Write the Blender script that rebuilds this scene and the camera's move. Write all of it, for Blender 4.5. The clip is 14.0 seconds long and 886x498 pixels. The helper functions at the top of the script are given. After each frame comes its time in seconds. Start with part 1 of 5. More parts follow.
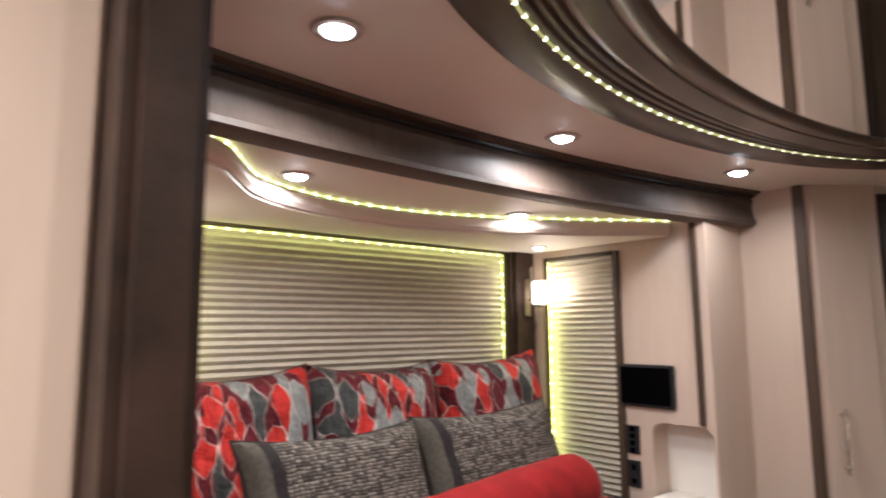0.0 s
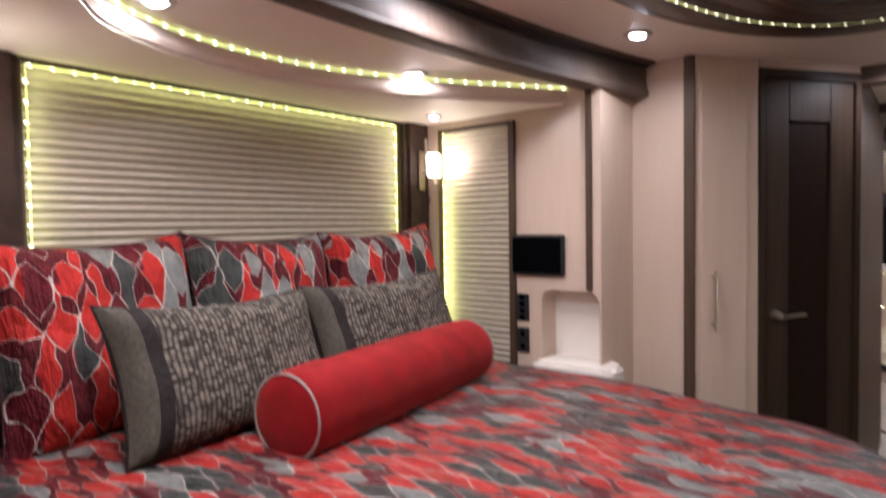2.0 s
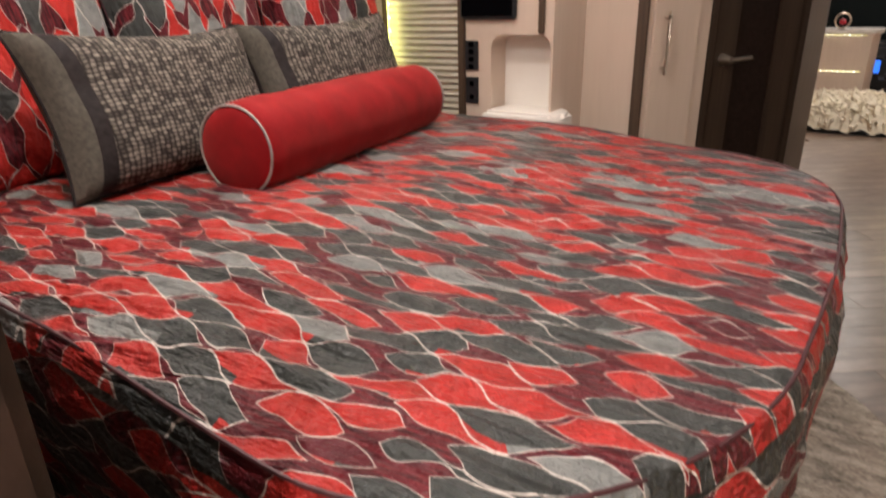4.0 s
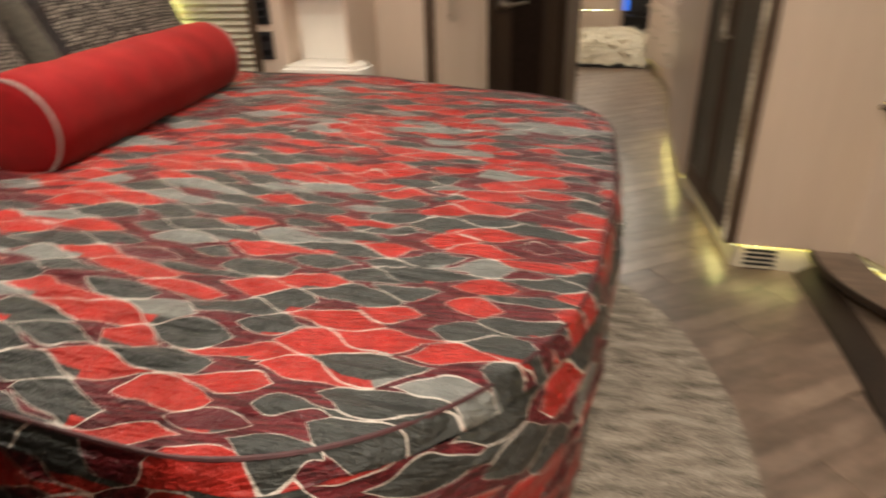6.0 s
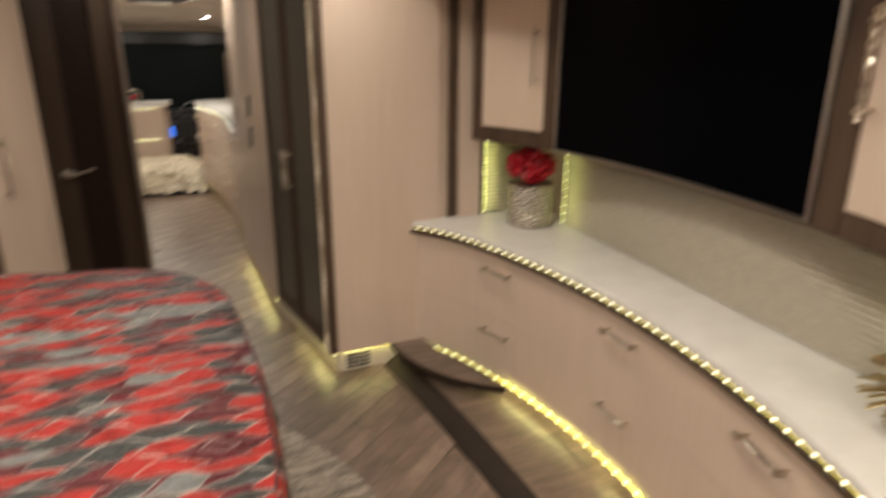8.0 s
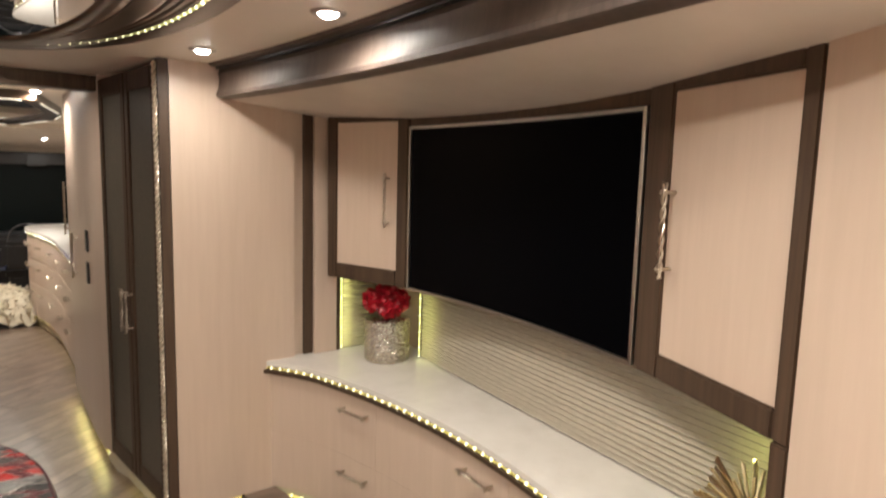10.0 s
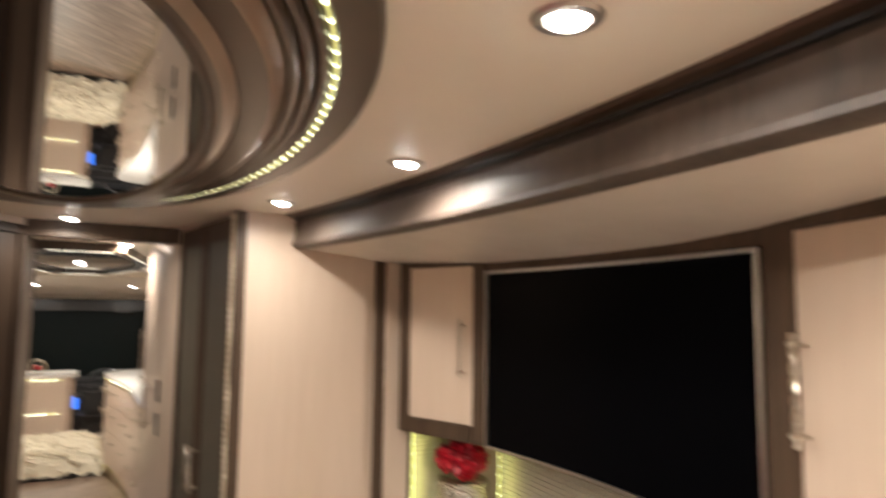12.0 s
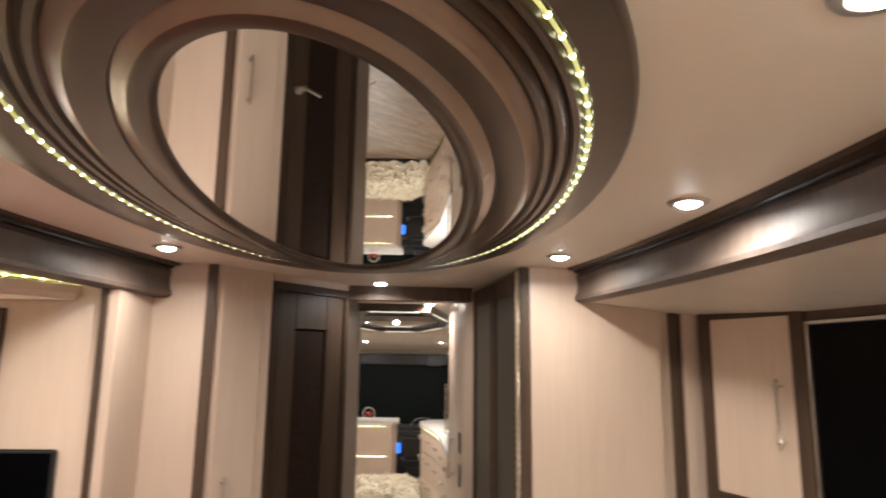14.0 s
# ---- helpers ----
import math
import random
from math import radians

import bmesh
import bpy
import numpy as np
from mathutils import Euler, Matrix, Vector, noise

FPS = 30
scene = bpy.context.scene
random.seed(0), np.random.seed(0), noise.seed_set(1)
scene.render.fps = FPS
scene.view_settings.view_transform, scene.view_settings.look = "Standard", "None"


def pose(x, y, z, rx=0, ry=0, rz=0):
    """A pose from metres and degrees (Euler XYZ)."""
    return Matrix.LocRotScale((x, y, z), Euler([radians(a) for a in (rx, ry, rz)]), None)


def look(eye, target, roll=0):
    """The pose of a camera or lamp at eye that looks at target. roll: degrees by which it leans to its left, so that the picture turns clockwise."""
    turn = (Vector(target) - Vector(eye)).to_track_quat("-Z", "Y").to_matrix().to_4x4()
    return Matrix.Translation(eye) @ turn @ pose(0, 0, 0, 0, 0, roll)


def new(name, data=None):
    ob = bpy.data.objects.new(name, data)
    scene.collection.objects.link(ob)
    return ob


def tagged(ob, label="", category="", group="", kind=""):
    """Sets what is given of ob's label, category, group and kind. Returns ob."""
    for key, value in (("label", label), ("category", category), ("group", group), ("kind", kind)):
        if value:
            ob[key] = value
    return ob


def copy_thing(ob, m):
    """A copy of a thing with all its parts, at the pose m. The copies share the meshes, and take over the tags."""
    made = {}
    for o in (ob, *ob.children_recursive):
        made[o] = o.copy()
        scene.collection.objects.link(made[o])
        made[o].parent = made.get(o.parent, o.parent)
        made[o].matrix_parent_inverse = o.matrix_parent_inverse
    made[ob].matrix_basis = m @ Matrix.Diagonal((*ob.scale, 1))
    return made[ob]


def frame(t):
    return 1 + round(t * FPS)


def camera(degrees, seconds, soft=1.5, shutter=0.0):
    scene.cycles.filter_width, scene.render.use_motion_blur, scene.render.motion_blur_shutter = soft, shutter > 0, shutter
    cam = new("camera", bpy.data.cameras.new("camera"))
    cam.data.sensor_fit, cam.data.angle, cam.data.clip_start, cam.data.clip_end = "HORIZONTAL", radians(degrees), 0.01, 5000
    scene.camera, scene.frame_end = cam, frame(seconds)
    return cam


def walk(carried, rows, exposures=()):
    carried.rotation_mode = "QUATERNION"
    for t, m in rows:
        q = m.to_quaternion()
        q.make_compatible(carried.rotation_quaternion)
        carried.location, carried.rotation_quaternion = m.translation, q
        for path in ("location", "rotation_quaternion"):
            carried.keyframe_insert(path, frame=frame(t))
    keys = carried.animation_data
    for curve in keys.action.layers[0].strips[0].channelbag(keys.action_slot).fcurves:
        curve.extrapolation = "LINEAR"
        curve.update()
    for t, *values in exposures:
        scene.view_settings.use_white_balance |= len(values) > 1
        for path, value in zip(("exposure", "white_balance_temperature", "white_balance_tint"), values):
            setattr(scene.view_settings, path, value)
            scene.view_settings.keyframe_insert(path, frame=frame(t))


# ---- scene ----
cam = camera(70.5, 14.0, soft=1.9, shutter=1.0)
PATH = [
    (0, (0.48, 0.417, 1.522), (-1.029, 1.706, 1.775), -0.5),
    (0.5, (0.489, 0.461, 1.5), (-0.941, 1.839, 1.741), -0.7),
    (1, (0.452, 0.51, 1.463), (-0.939, 1.935, 1.65), -0.8),
    (1.5, (0.423, 0.515, 1.436), (-0.912, 2.001, 1.539), -0.8),
    (2, (0.381, 0.495, 1.404), (-0.893, 2.035, 1.334), -0.8),
    (2.5, (0.392, 0.489, 1.386), (-0.829, 2.056, 1.152), -0.8),
    (3, (0.377, 0.482, 1.329), (-0.787, 2.046, 0.881), -0.8),
    (5.5, (0.34, 0.475, 1.235), (-0.421, 2.107, 0.364), -1.5),
    (6, (0.342, 0.416, 1.276), (-0.161, 2.14, 0.395), -1.7),
    (6.5, (0.324, 0.365, 1.304), (0.163, 2.145, 0.408), -1.4),
    (7, (0.27, 0.293, 1.377), (0.431, 2.07, 0.474), -0.7),
    (7.5, (0.248, 0.235, 1.444), (0.674, 2.025, 0.659), 0.2),
    (8, (0.204, 0.239, 1.548), (0.971, 1.983, 0.94), 0.3),
    (8.5, (0.188, 0.222, 1.592), (1.167, 1.884, 1.063), 0.7),
    (9, (0.216, 0.2, 1.63), (1.3, 1.819, 1.183), 0.8),
    (11.5, (0.251, 0.308, 1.67), (1.422, 1.928, 1.744), 0.7),
    (12, (0.275, 0.355, 1.686), (1.267, 2.081, 1.874), 0.6),
    (12.5, (0.295, 0.374, 1.689), (0.992, 2.226, 1.98), 0.6),
    (13, (0.316, 0.406, 1.697), (0.763, 2.327, 2.029), 0.7),
    (13.5, (0.322, 0.415, 1.694), (0.601, 2.365, 2.037), 0.6),
    (14, (0.343, 0.417, 1.698), (0.457, 2.384, 2.042), 0.7),
]
walk(cam, [(t, look(eye, target, roll)) for t, eye, target, roll in PATH],
     exposures=[(0.0, -0.22, 5500, 12), (2.5, -0.22, 5450, 19), (3.2, -0.17, 5600, 18), (5.5, -0.14, 6500, 7), (6.5, -0.15, 6400, 7), (7.5, -0.2, 6300, 7), (9.0, -0.12, 6150, 10), (11.5, 0.33, 6150, 8), (14.0, 0.2, 6050, 10)])

# ---- world and lamps: closed coach at night, its own fittings plus two fills ----
world = bpy.data.worlds.new("night")
world.use_nodes = True
world.node_tree.nodes["Background"].inputs[0].default_value = (0.01, 0.012, 0.02, 1)
world.node_tree.nodes["Background"].inputs[1].default_value = 0.2
scene.world = world

H = 2.08                      # ceiling height
WARM = (1.0, 0.90, 0.77)
LIME = (0.95, 1.0, 0.30)
# last two, unseen behind the camera, are fill lights added to brighten the room
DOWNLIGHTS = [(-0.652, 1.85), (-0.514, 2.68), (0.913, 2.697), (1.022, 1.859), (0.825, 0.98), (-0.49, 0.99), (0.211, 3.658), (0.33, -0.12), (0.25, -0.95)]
FRONT_LIGHTS = [(-0.03, 4.95), (0.51, 4.88), (0.25, 6.8)]
SOFFIT_LIGHTS = [(-0.207, 9.4, 1.925), (0.847, 9.4, 1.925)]


def area(x, y, z, power, size=0.09, colour=WARM, turn=(0, 0, 0), spread=2.9):
    lamp = bpy.data.lights.new("lamp", "AREA")
    lamp.shape, lamp.size, lamp.energy, lamp.color, lamp.spread = "DISK", size, power, colour, spread
    ob = new("lamp", lamp)
    ob.matrix_world = pose(x, y, z, *turn)
    return ob


def bulb(x, y, z, power, radius=0.03, colour=WARM):
    lamp = bpy.data.lights.new("lamp", "POINT")
    lamp.energy, lamp.shadow_soft_size, lamp.color = power, radius, colour
    ob = new("lamp", lamp)
    ob.location = (x, y, z)
    return ob


# entries at y < 0 are the added rear fill
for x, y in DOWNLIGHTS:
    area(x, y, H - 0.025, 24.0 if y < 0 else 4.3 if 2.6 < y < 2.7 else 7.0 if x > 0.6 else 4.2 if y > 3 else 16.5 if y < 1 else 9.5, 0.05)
for x, y in FRONT_LIGHTS:
    area(x, y, H - 0.025 if y < 6 else 2.015, 8.0 if y < 6 else 32.0, 0.05)
for x, y, z in SOFFIT_LIGHTS:
    area(x, y, z - 0.03, 13.0, 0.05)


def strip_lamp(a, b, way, power, colour, width=0.006):
    """A thin line of light from a to b that shines along way."""
    a, b, way = Vector(a), Vector(b), Vector(way).normalized()
    lamp = bpy.data.lights.new("lamp", "AREA")
    lamp.shape, lamp.size, lamp.size_y, lamp.energy, lamp.color = "RECTANGLE", (b - a).length, width, power, colour
    ob = new("lamp", lamp)
    x = (b - a).normalized()
    y = (-way).cross(x)
    ob.matrix_world = Matrix(((x.x, y.x, -way.x, (a.x + b.x) / 2), (x.y, y.y, -way.y, (a.y + b.y) / 2), (x.z, y.z, -way.z, (a.z + b.z) / 2), (0, 0, 0, 1)))
    return ob


LED = (0.95, 1.0, 0.30)
strip_lamp((-1.60, 1.13, 1.865), (-1.60, 2.59, 1.865), (-1, 0, -0.45), 0.65, LED)
strip_lamp((-1.60, 1.125, 0.9), (-1.60, 1.125, 1.85), (-1, 0.45, 0), 0.38, LED)
strip_lamp((-1.60, 2.595, 0.9), (-1.60, 2.595, 1.85), (-1, -0.45, 0), 0.45, LED)
strip_lamp((-1.485, 2.74, 0.82), (-1.485, 2.74, 1.83), (0.5, 1, 0), 1.3, LED)
strip_lamp((1.67, 2.975, 0.77), (1.67, 2.975, 1.12), (0.5, 1, 0), 0.2, LED)
strip_lamp((1.85, 2.63, 0.77), (1.85, 2.63, 1.12), (1, -0.5, 0), 0.22, LED)
strip_lamp((1.70, 0.93, 0.80), (1.70, 0.93, 1.11), (1, 0.5, 0), 0.2, LED)
strip_lamp((0.742, 3.85, 0.104), (0.838, 3.06, 0.104), (-0.7, 0, -1), 0.75, (1.0, 0.9, 0.3), 0.008)
strip_lamp((0.88, 3.008, 0.108), (1.16, 3.008, 0.108), (0, -0.5, -1), 0.15, (1.0, 0.9, 0.3), 0.008)
strip_lamp((0.694, 3.9, 0.104), (0.690, 5.15, 0.104), (-0.7, 0, -1), 1.1, (1.0, 0.9, 0.3), 0.008)
strip_lamp((1.49, 2.5, 0.118), (1.575, 1.95, 0.118), (-0.2, 0, -1), 0.5, (1.0, 0.9, 0.32), 0.01)
strip_lamp((1.575, 1.9, 0.118), (1.50, 1.25, 0.118), (-0.2, 0, -1), 0.5, (1.0, 0.9, 0.32), 0.01)


# ---- materials ----
def material(name, colour, rough=0.5, metal=0.0):
    m = bpy.data.materials.new(name)
    m.use_nodes = True
    b = m.node_tree.nodes["Principled BSDF"]
    b.inputs["Base Color"].default_value = (*colour, 1)
    b.inputs["Roughness"].default_value = rough
    b.inputs["Metallic"].default_value = metal
    return m


def node(m, kind, **values):
    n = m.node_tree.nodes.new(kind)
    for k, v in values.items():
        n.inputs[k.replace("_", " ")].default_value = v
    return n


def link(m, a, out, b, to):
    m.node_tree.links.new(a.outputs[out], b.inputs[to])


def coords(m, scale=(1, 1, 1), turn=(0, 0, 0)):
    c = node(m, "ShaderNodeTexCoord")
    p = node(m, "ShaderNodeMapping")
    p.inputs["Scale"].default_value = scale
    p.inputs["Rotation"].default_value = [radians(a) for a in turn]
    link(m, c, "Object", p, "Vector")
    return p


def ramp(m, stops, constant=False):
    r = node(m, "ShaderNodeValToRGB")
    if constant:
        r.color_ramp.interpolation = "CONSTANT"
    e = r.color_ramp.elements
    while len(e) < len(stops):
        e.new(0.5)
    for el, (p, c) in zip(e, stops):
        el.position, el.color = p, (*c, 1)
    return r


def shader(m):
    return m.node_tree.nodes["Principled BSDF"]


def bump(m, src, out, strength=0.2, distance=0.002):
    b = node(m, "ShaderNodeBump", Strength=strength, Distance=distance)
    link(m, src, out, b, "Height")
    link(m, b, "Normal", shader(m), "Normal")
    return b


def grained(name, dark, light, rough, scale=(60, 60, 2.2), coat=0.0, relief=0.06):
    """Wood with grain along one axis, broad figure and fine pores."""
    m = material(name, light, rough)
    p = coords(m, scale)
    n = node(m, "ShaderNodeTexNoise", Scale=1.0, Detail=5.0, Roughness=0.6)
    link(m, p, "Vector", n, "Vector")
    q = coords(m, [v * 0.12 for v in scale])
    w = node(m, "ShaderNodeTexNoise", Scale=1.0, Detail=3.0)
    link(m, q, "Vector", w, "Vector")
    mix = node(m, "ShaderNodeMath")
    mix.operation = "MULTIPLY_ADD"
    mix.inputs[1].default_value = 0.55
    link(m, n, "Fac", mix, 0)
    half = node(m, "ShaderNodeMath")
    half.operation = "MULTIPLY"
    half.inputs[1].default_value = 0.45
    link(m, w, "Fac", half, 0)
    link(m, half, 0, mix, 2)
    r = ramp(m, [(0.34, dark), (0.66, light)])
    link(m, mix, 0, r, "Fac")
    link(m, r, "Color", shader(m), "Base Color")
    bump(m, n, "Fac", relief, 0.001)
    shader(m).inputs["Coat Weight"].default_value = coat
    shader(m).inputs["Coat Roughness"].default_value = 0.25
    return m


def mottled(name, a, b, rough, scale=6.0, relief=0.0, fine=180.0):
    m = material(name, a, rough)
    p = coords(m)
    n = node(m, "ShaderNodeTexNoise", Scale=scale, Detail=6.0, Roughness=0.6)
    link(m, p, "Vector", n, "Vector")
    r = ramp(m, [(0.3, a), (0.7, b)])
    link(m, n, "Fac", r, "Fac")
    link(m, r, "Color", shader(m), "Base Color")
    if relief:
        f = node(m, "ShaderNodeTexNoise", Scale=fine, Detail=3.0)
        link(m, p, "Vector", f, "Vector")
        bump(m, f, "Fac", relief, 0.001)
    return m


def glow(name, colour, strength):
    m = material(name, colour, 0.5)
    shader(m).inputs["Emission Color"].default_value = (*colour, 1)
    shader(m).inputs["Emission Strength"].default_value = strength
    return m


def calc(m, op, a, b=None, c=None):
    """A math node on sockets or numbers; returns its output socket."""
    n = node(m, "ShaderNodeMath")
    n.operation = op
    for k, v in enumerate((a, b, c)):
        if v is None:
            continue
        if isinstance(v, (int, float)):
            n.inputs[k].default_value = v
        else:
            m.node_tree.links.new(v, n.inputs[k])
    return n.outputs[0]


def leaf_fabric(name, axes, width=0.058, length=0.20, slant=0.0, turn=0.0, tint=1.0, vary=0.0, shares=(0.47, 0.82, 0.96)):
    """Woven pattern of interlocking pointed leaves, red, wine, charcoal and silver with pale outlines.
    axes: which object coordinates run across and along the leaves."""
    m = material(name, (0.4, 0.05, 0.05), 0.38)
    p = coords(m, turn=(0, 0, turn))
    w = node(m, "ShaderNodeTexNoise", Scale=6.5, Detail=1.0)
    link(m, p, "Vector", w, "Vector")
    rough_ = node(m, "ShaderNodeTexNoise", Scale=11.0, Detail=0.0)
    link(m, p, "Vector", rough_, "Vector")
    w2_ = node(m, "ShaderNodeTexNoise", Scale=17.0, Detail=1.0)
    link(m, p, "Vector", w2_, "Vector")
    sw, sp, sf = node(m, "ShaderNodeSeparateXYZ"), node(m, "ShaderNodeSeparateXYZ"), node(m, "ShaderNodeSeparateXYZ")
    link(m, w2_, "Color", sf, "Vector")
    link(m, w, "Color", sw, "Vector")
    link(m, p, "Vector", sp, "Vector")
    u = calc(m, "MULTIPLY_ADD", sf.outputs[0], 0.012, calc(m, "MULTIPLY_ADD", sw.outputs[0], 0.045, sp.outputs[axes[0]]))
    v = calc(m, "MULTIPLY_ADD", sf.outputs[1], 0.02, calc(m, "MULTIPLY_ADD", sw.outputs[1], 0.12, sp.outputs[axes[1]]))
    u = calc(m, "MULTIPLY_ADD", v, slant, u)
    if vary:
        each = node(m, "ShaderNodeObjectInfo")
        u = calc(m, "MULTIPLY_ADD", each.outputs["Random"], vary, u)
        v = calc(m, "MULTIPLY_ADD", each.outputs["Random"], vary * 2.7, v)
    U, V = calc(m, "MULTIPLY", u, 1 / width), calc(m, "MULTIPLY", v, 1 / length)
    c = calc(m, "MULTIPLY", calc(m, "COSINE", calc(m, "MULTIPLY", V, 2 * math.pi)), 0.46)
    x = calc(m, "FLOORED_MODULO", U, 2.0)
    one_c = calc(m, "SUBTRACT", 1.0, c)
    in_a = calc(m, "MULTIPLY", calc(m, "GREATER_THAN", x, c), calc(m, "LESS_THAN", x, one_c))
    d = calc(m, "MINIMUM", calc(m, "ABSOLUTE", calc(m, "SUBTRACT", x, c)), calc(m, "ABSOLUTE", calc(m, "SUBTRACT", x, one_c)))
    d = calc(m, "MINIMUM", d, calc(m, "ABSOLUTE", calc(m, "SUBTRACT", x, calc(m, "ADD", c, 2.0))))
    d = calc(m, "MINIMUM", d, calc(m, "ABSOLUTE", calc(m, "SUBTRACT", x, calc(m, "SUBTRACT", -1.0, c))))
    col_a, col_b = calc(m, "FLOOR", calc(m, "MULTIPLY", calc(m, "ADD", U, 0.5), 0.5)), calc(m, "FLOOR", calc(m, "MULTIPLY", calc(m, "SUBTRACT", U, 0.5), 0.5))
    row_a, row_b = calc(m, "FLOOR", V), calc(m, "FLOOR", calc(m, "ADD", V, 0.5))

    def pick(a, b):
        return calc(m, "ADD", calc(m, "MULTIPLY", a, in_a), calc(m, "MULTIPLY", b, calc(m, "SUBTRACT", 1.0, in_a)))

    ident = node(m, "ShaderNodeCombineXYZ")
    m.node_tree.links.new(pick(col_a, col_b), ident.inputs[0])
    m.node_tree.links.new(pick(row_a, row_b), ident.inputs[1])
    m.node_tree.links.new(in_a, ident.inputs[2])
    white = node(m, "ShaderNodeTexWhiteNoise")
    link(m, ident, "Vector", white, "Vector")
    # silver leaves also paint in the satin sheen of the charcoal ones
    red, grey, silver, wine = (0.31, 0.017, 0.012), (0.036, 0.037, 0.034), (0.15, 0.15, 0.14), (0.075, 0.006, 0.010)
    red, grey, silver, wine = (tuple(v * tint for v in c_) for c_ in (red, grey, silver, wine))
    r = ramp(m, [(0.0, red), (shares[0], grey), (shares[1], silver), (shares[2], wine)], True)
    link(m, white, "Value", r, "Fac")
    fine = node(m, "ShaderNodeTexNoise", Scale=24.0, Detail=6.0, Roughness=0.65)
    link(m, p, "Vector", fine, "Vector")
    tm = node(m, "ShaderNodeMapping")
    stretch = [190, 190, 190]
    stretch[axes[1]] = 12
    tm.inputs["Scale"].default_value = stretch
    thread = node(m, "ShaderNodeTexNoise", Scale=1.0, Detail=3.0)
    link(m, p, "Vector", tm, "Vector")
    link(m, tm, "Vector", thread, "Vector")
    ground = ramp(m, [(0.36, (0.035, 0.004, 0.006)), (0.62, (0.13, 0.011, 0.016))])
    link(m, thread, "Fac", ground, "Fac")
    tone = ramp(m, [(0.3, (0.58, 0.58, 0.58)), (0.72, (1.25, 1.25, 1.25))])
    link(m, fine, "Fac", tone, "Fac")
    leafy = node(m, "ShaderNodeMix")
    leafy.data_type, leafy.blend_type = "RGBA", "MULTIPLY"
    leafy.inputs[0].default_value = 0.8
    link(m, r, "Color", leafy, 6)
    link(m, tone, "Color", leafy, 7)
    gap = calc(m, "MAXIMUM", calc(m, "SUBTRACT", rough_.outputs["Fac"], 0.455), 0.0)
    e = calc(m, "MULTIPLY_ADD", gap, -1.9, d)
    inside = ramp(m, [(0.0, (0, 0, 0)), (0.02, (1, 1, 1))])
    outline = ramp(m, [(0.0, (0, 0, 0)), (0.008, (1, 1, 1)), (0.032, (1, 1, 1)), (0.048, (0, 0, 0))])
    m.node_tree.links.new(e, inside.inputs["Fac"])
    m.node_tree.links.new(e, outline.inputs["Fac"])
    body = node(m, "ShaderNodeMix")
    body.data_type = "RGBA"
    link(m, inside, "Color", body, 0)
    link(m, ground, "Color", body, 6)
    link(m, leafy, 2, body, 7)
    out = node(m, "ShaderNodeMix")
    out.data_type = "RGBA"
    out.inputs[7].default_value = (0.60, 0.53, 0.47, 1)
    link(m, outline, "Color", out, 0)
    link(m, body, 2, out, 6)
    link(m, out, 2, shader(m), "Base Color")
    wrinkle = node(m, "ShaderNodeTexNoise", Scale=9.0, Detail=7.0, Roughness=0.62)
    link(m, p, "Vector", wrinkle, "Vector")
    fm = node(m, "ShaderNodeMapping")
    crease = [21.0, 21.0, 21.0]
    crease[axes[1]] = 4.5
    fm.inputs["Scale"].default_value = crease
    fold = node(m, "ShaderNodeTexNoise", Scale=1.0, Detail=4.0, Roughness=0.55, Distortion=0.6)
    link(m, p, "Vector", fm, "Vector")
    link(m, fm, "Vector", fold, "Vector")
    relief = node(m, "ShaderNodeMath")
    relief.operation = "MULTIPLY_ADD"
    relief.inputs[1].default_value = 0.9
    link(m, fold, "Fac", relief, 0)
    link(m, wrinkle, "Fac", relief, 2)
    bump(m, relief, 0, 1.0, 0.055)
    shader(m).inputs["Specular IOR Level"].default_value = 0.34
    return m


def dashes(name, dark, light, pitch=0.0145, step=0.0105):
    """Pale woven ground crossed both ways by uneven dark threads."""
    m = material(name, dark, 0.8)
    p = coords(m)
    n = node(m, "ShaderNodeTexNoise", Scale=30.0, Detail=2.0)
    link(m, p, "Vector", n, "Vector")
    sp, sn = node(m, "ShaderNodeSeparateXYZ"), node(m, "ShaderNodeSeparateXYZ")
    link(m, p, "Vector", sp, "Vector")
    link(m, n, "Color", sn, "Vector")
    u = calc(m, "MULTIPLY", calc(m, "MULTIPLY_ADD", sn.outputs[0], 0.012, sp.outputs[0]), 1 / pitch)
    v = calc(m, "MULTIPLY", calc(m, "MULTIPLY_ADD", sn.outputs[1], 0.011, sp.outputs[1]), 1 / step)
    ident = node(m, "ShaderNodeCombineXYZ")
    m.node_tree.links.new(calc(m, "FLOOR", u), ident.inputs[0])
    m.node_tree.links.new(calc(m, "FLOOR", v), ident.inputs[1])
    white = node(m, "ShaderNodeTexWhiteNoise")
    link(m, ident, "Vector", white, "Vector")
    a = calc(m, "SINE", calc(m, "MULTIPLY", calc(m, "FRACT", u), math.pi))
    b = calc(m, "SINE", calc(m, "MULTIPLY", calc(m, "FRACT", v), math.pi))
    h = calc(m, "MULTIPLY", calc(m, "POWER", a, 0.38), calc(m, "POWER", b, 0.38))
    k = calc(m, "MULTIPLY", h, calc(m, "MULTIPLY_ADD", white.outputs["Value"], 0.6, 0.4))
    r = ramp(m, [(0.30, dark), (0.9, light)])
    m.node_tree.links.new(k, r.inputs["Fac"])
    link(m, r, "Color", shader(m), "Base Color")
    bm_ = node(m, "ShaderNodeBump", Strength=0.8, Distance=0.004)
    m.node_tree.links.new(h, bm_.inputs["Height"])
    link(m, bm_, "Normal", shader(m), "Normal")
    return m


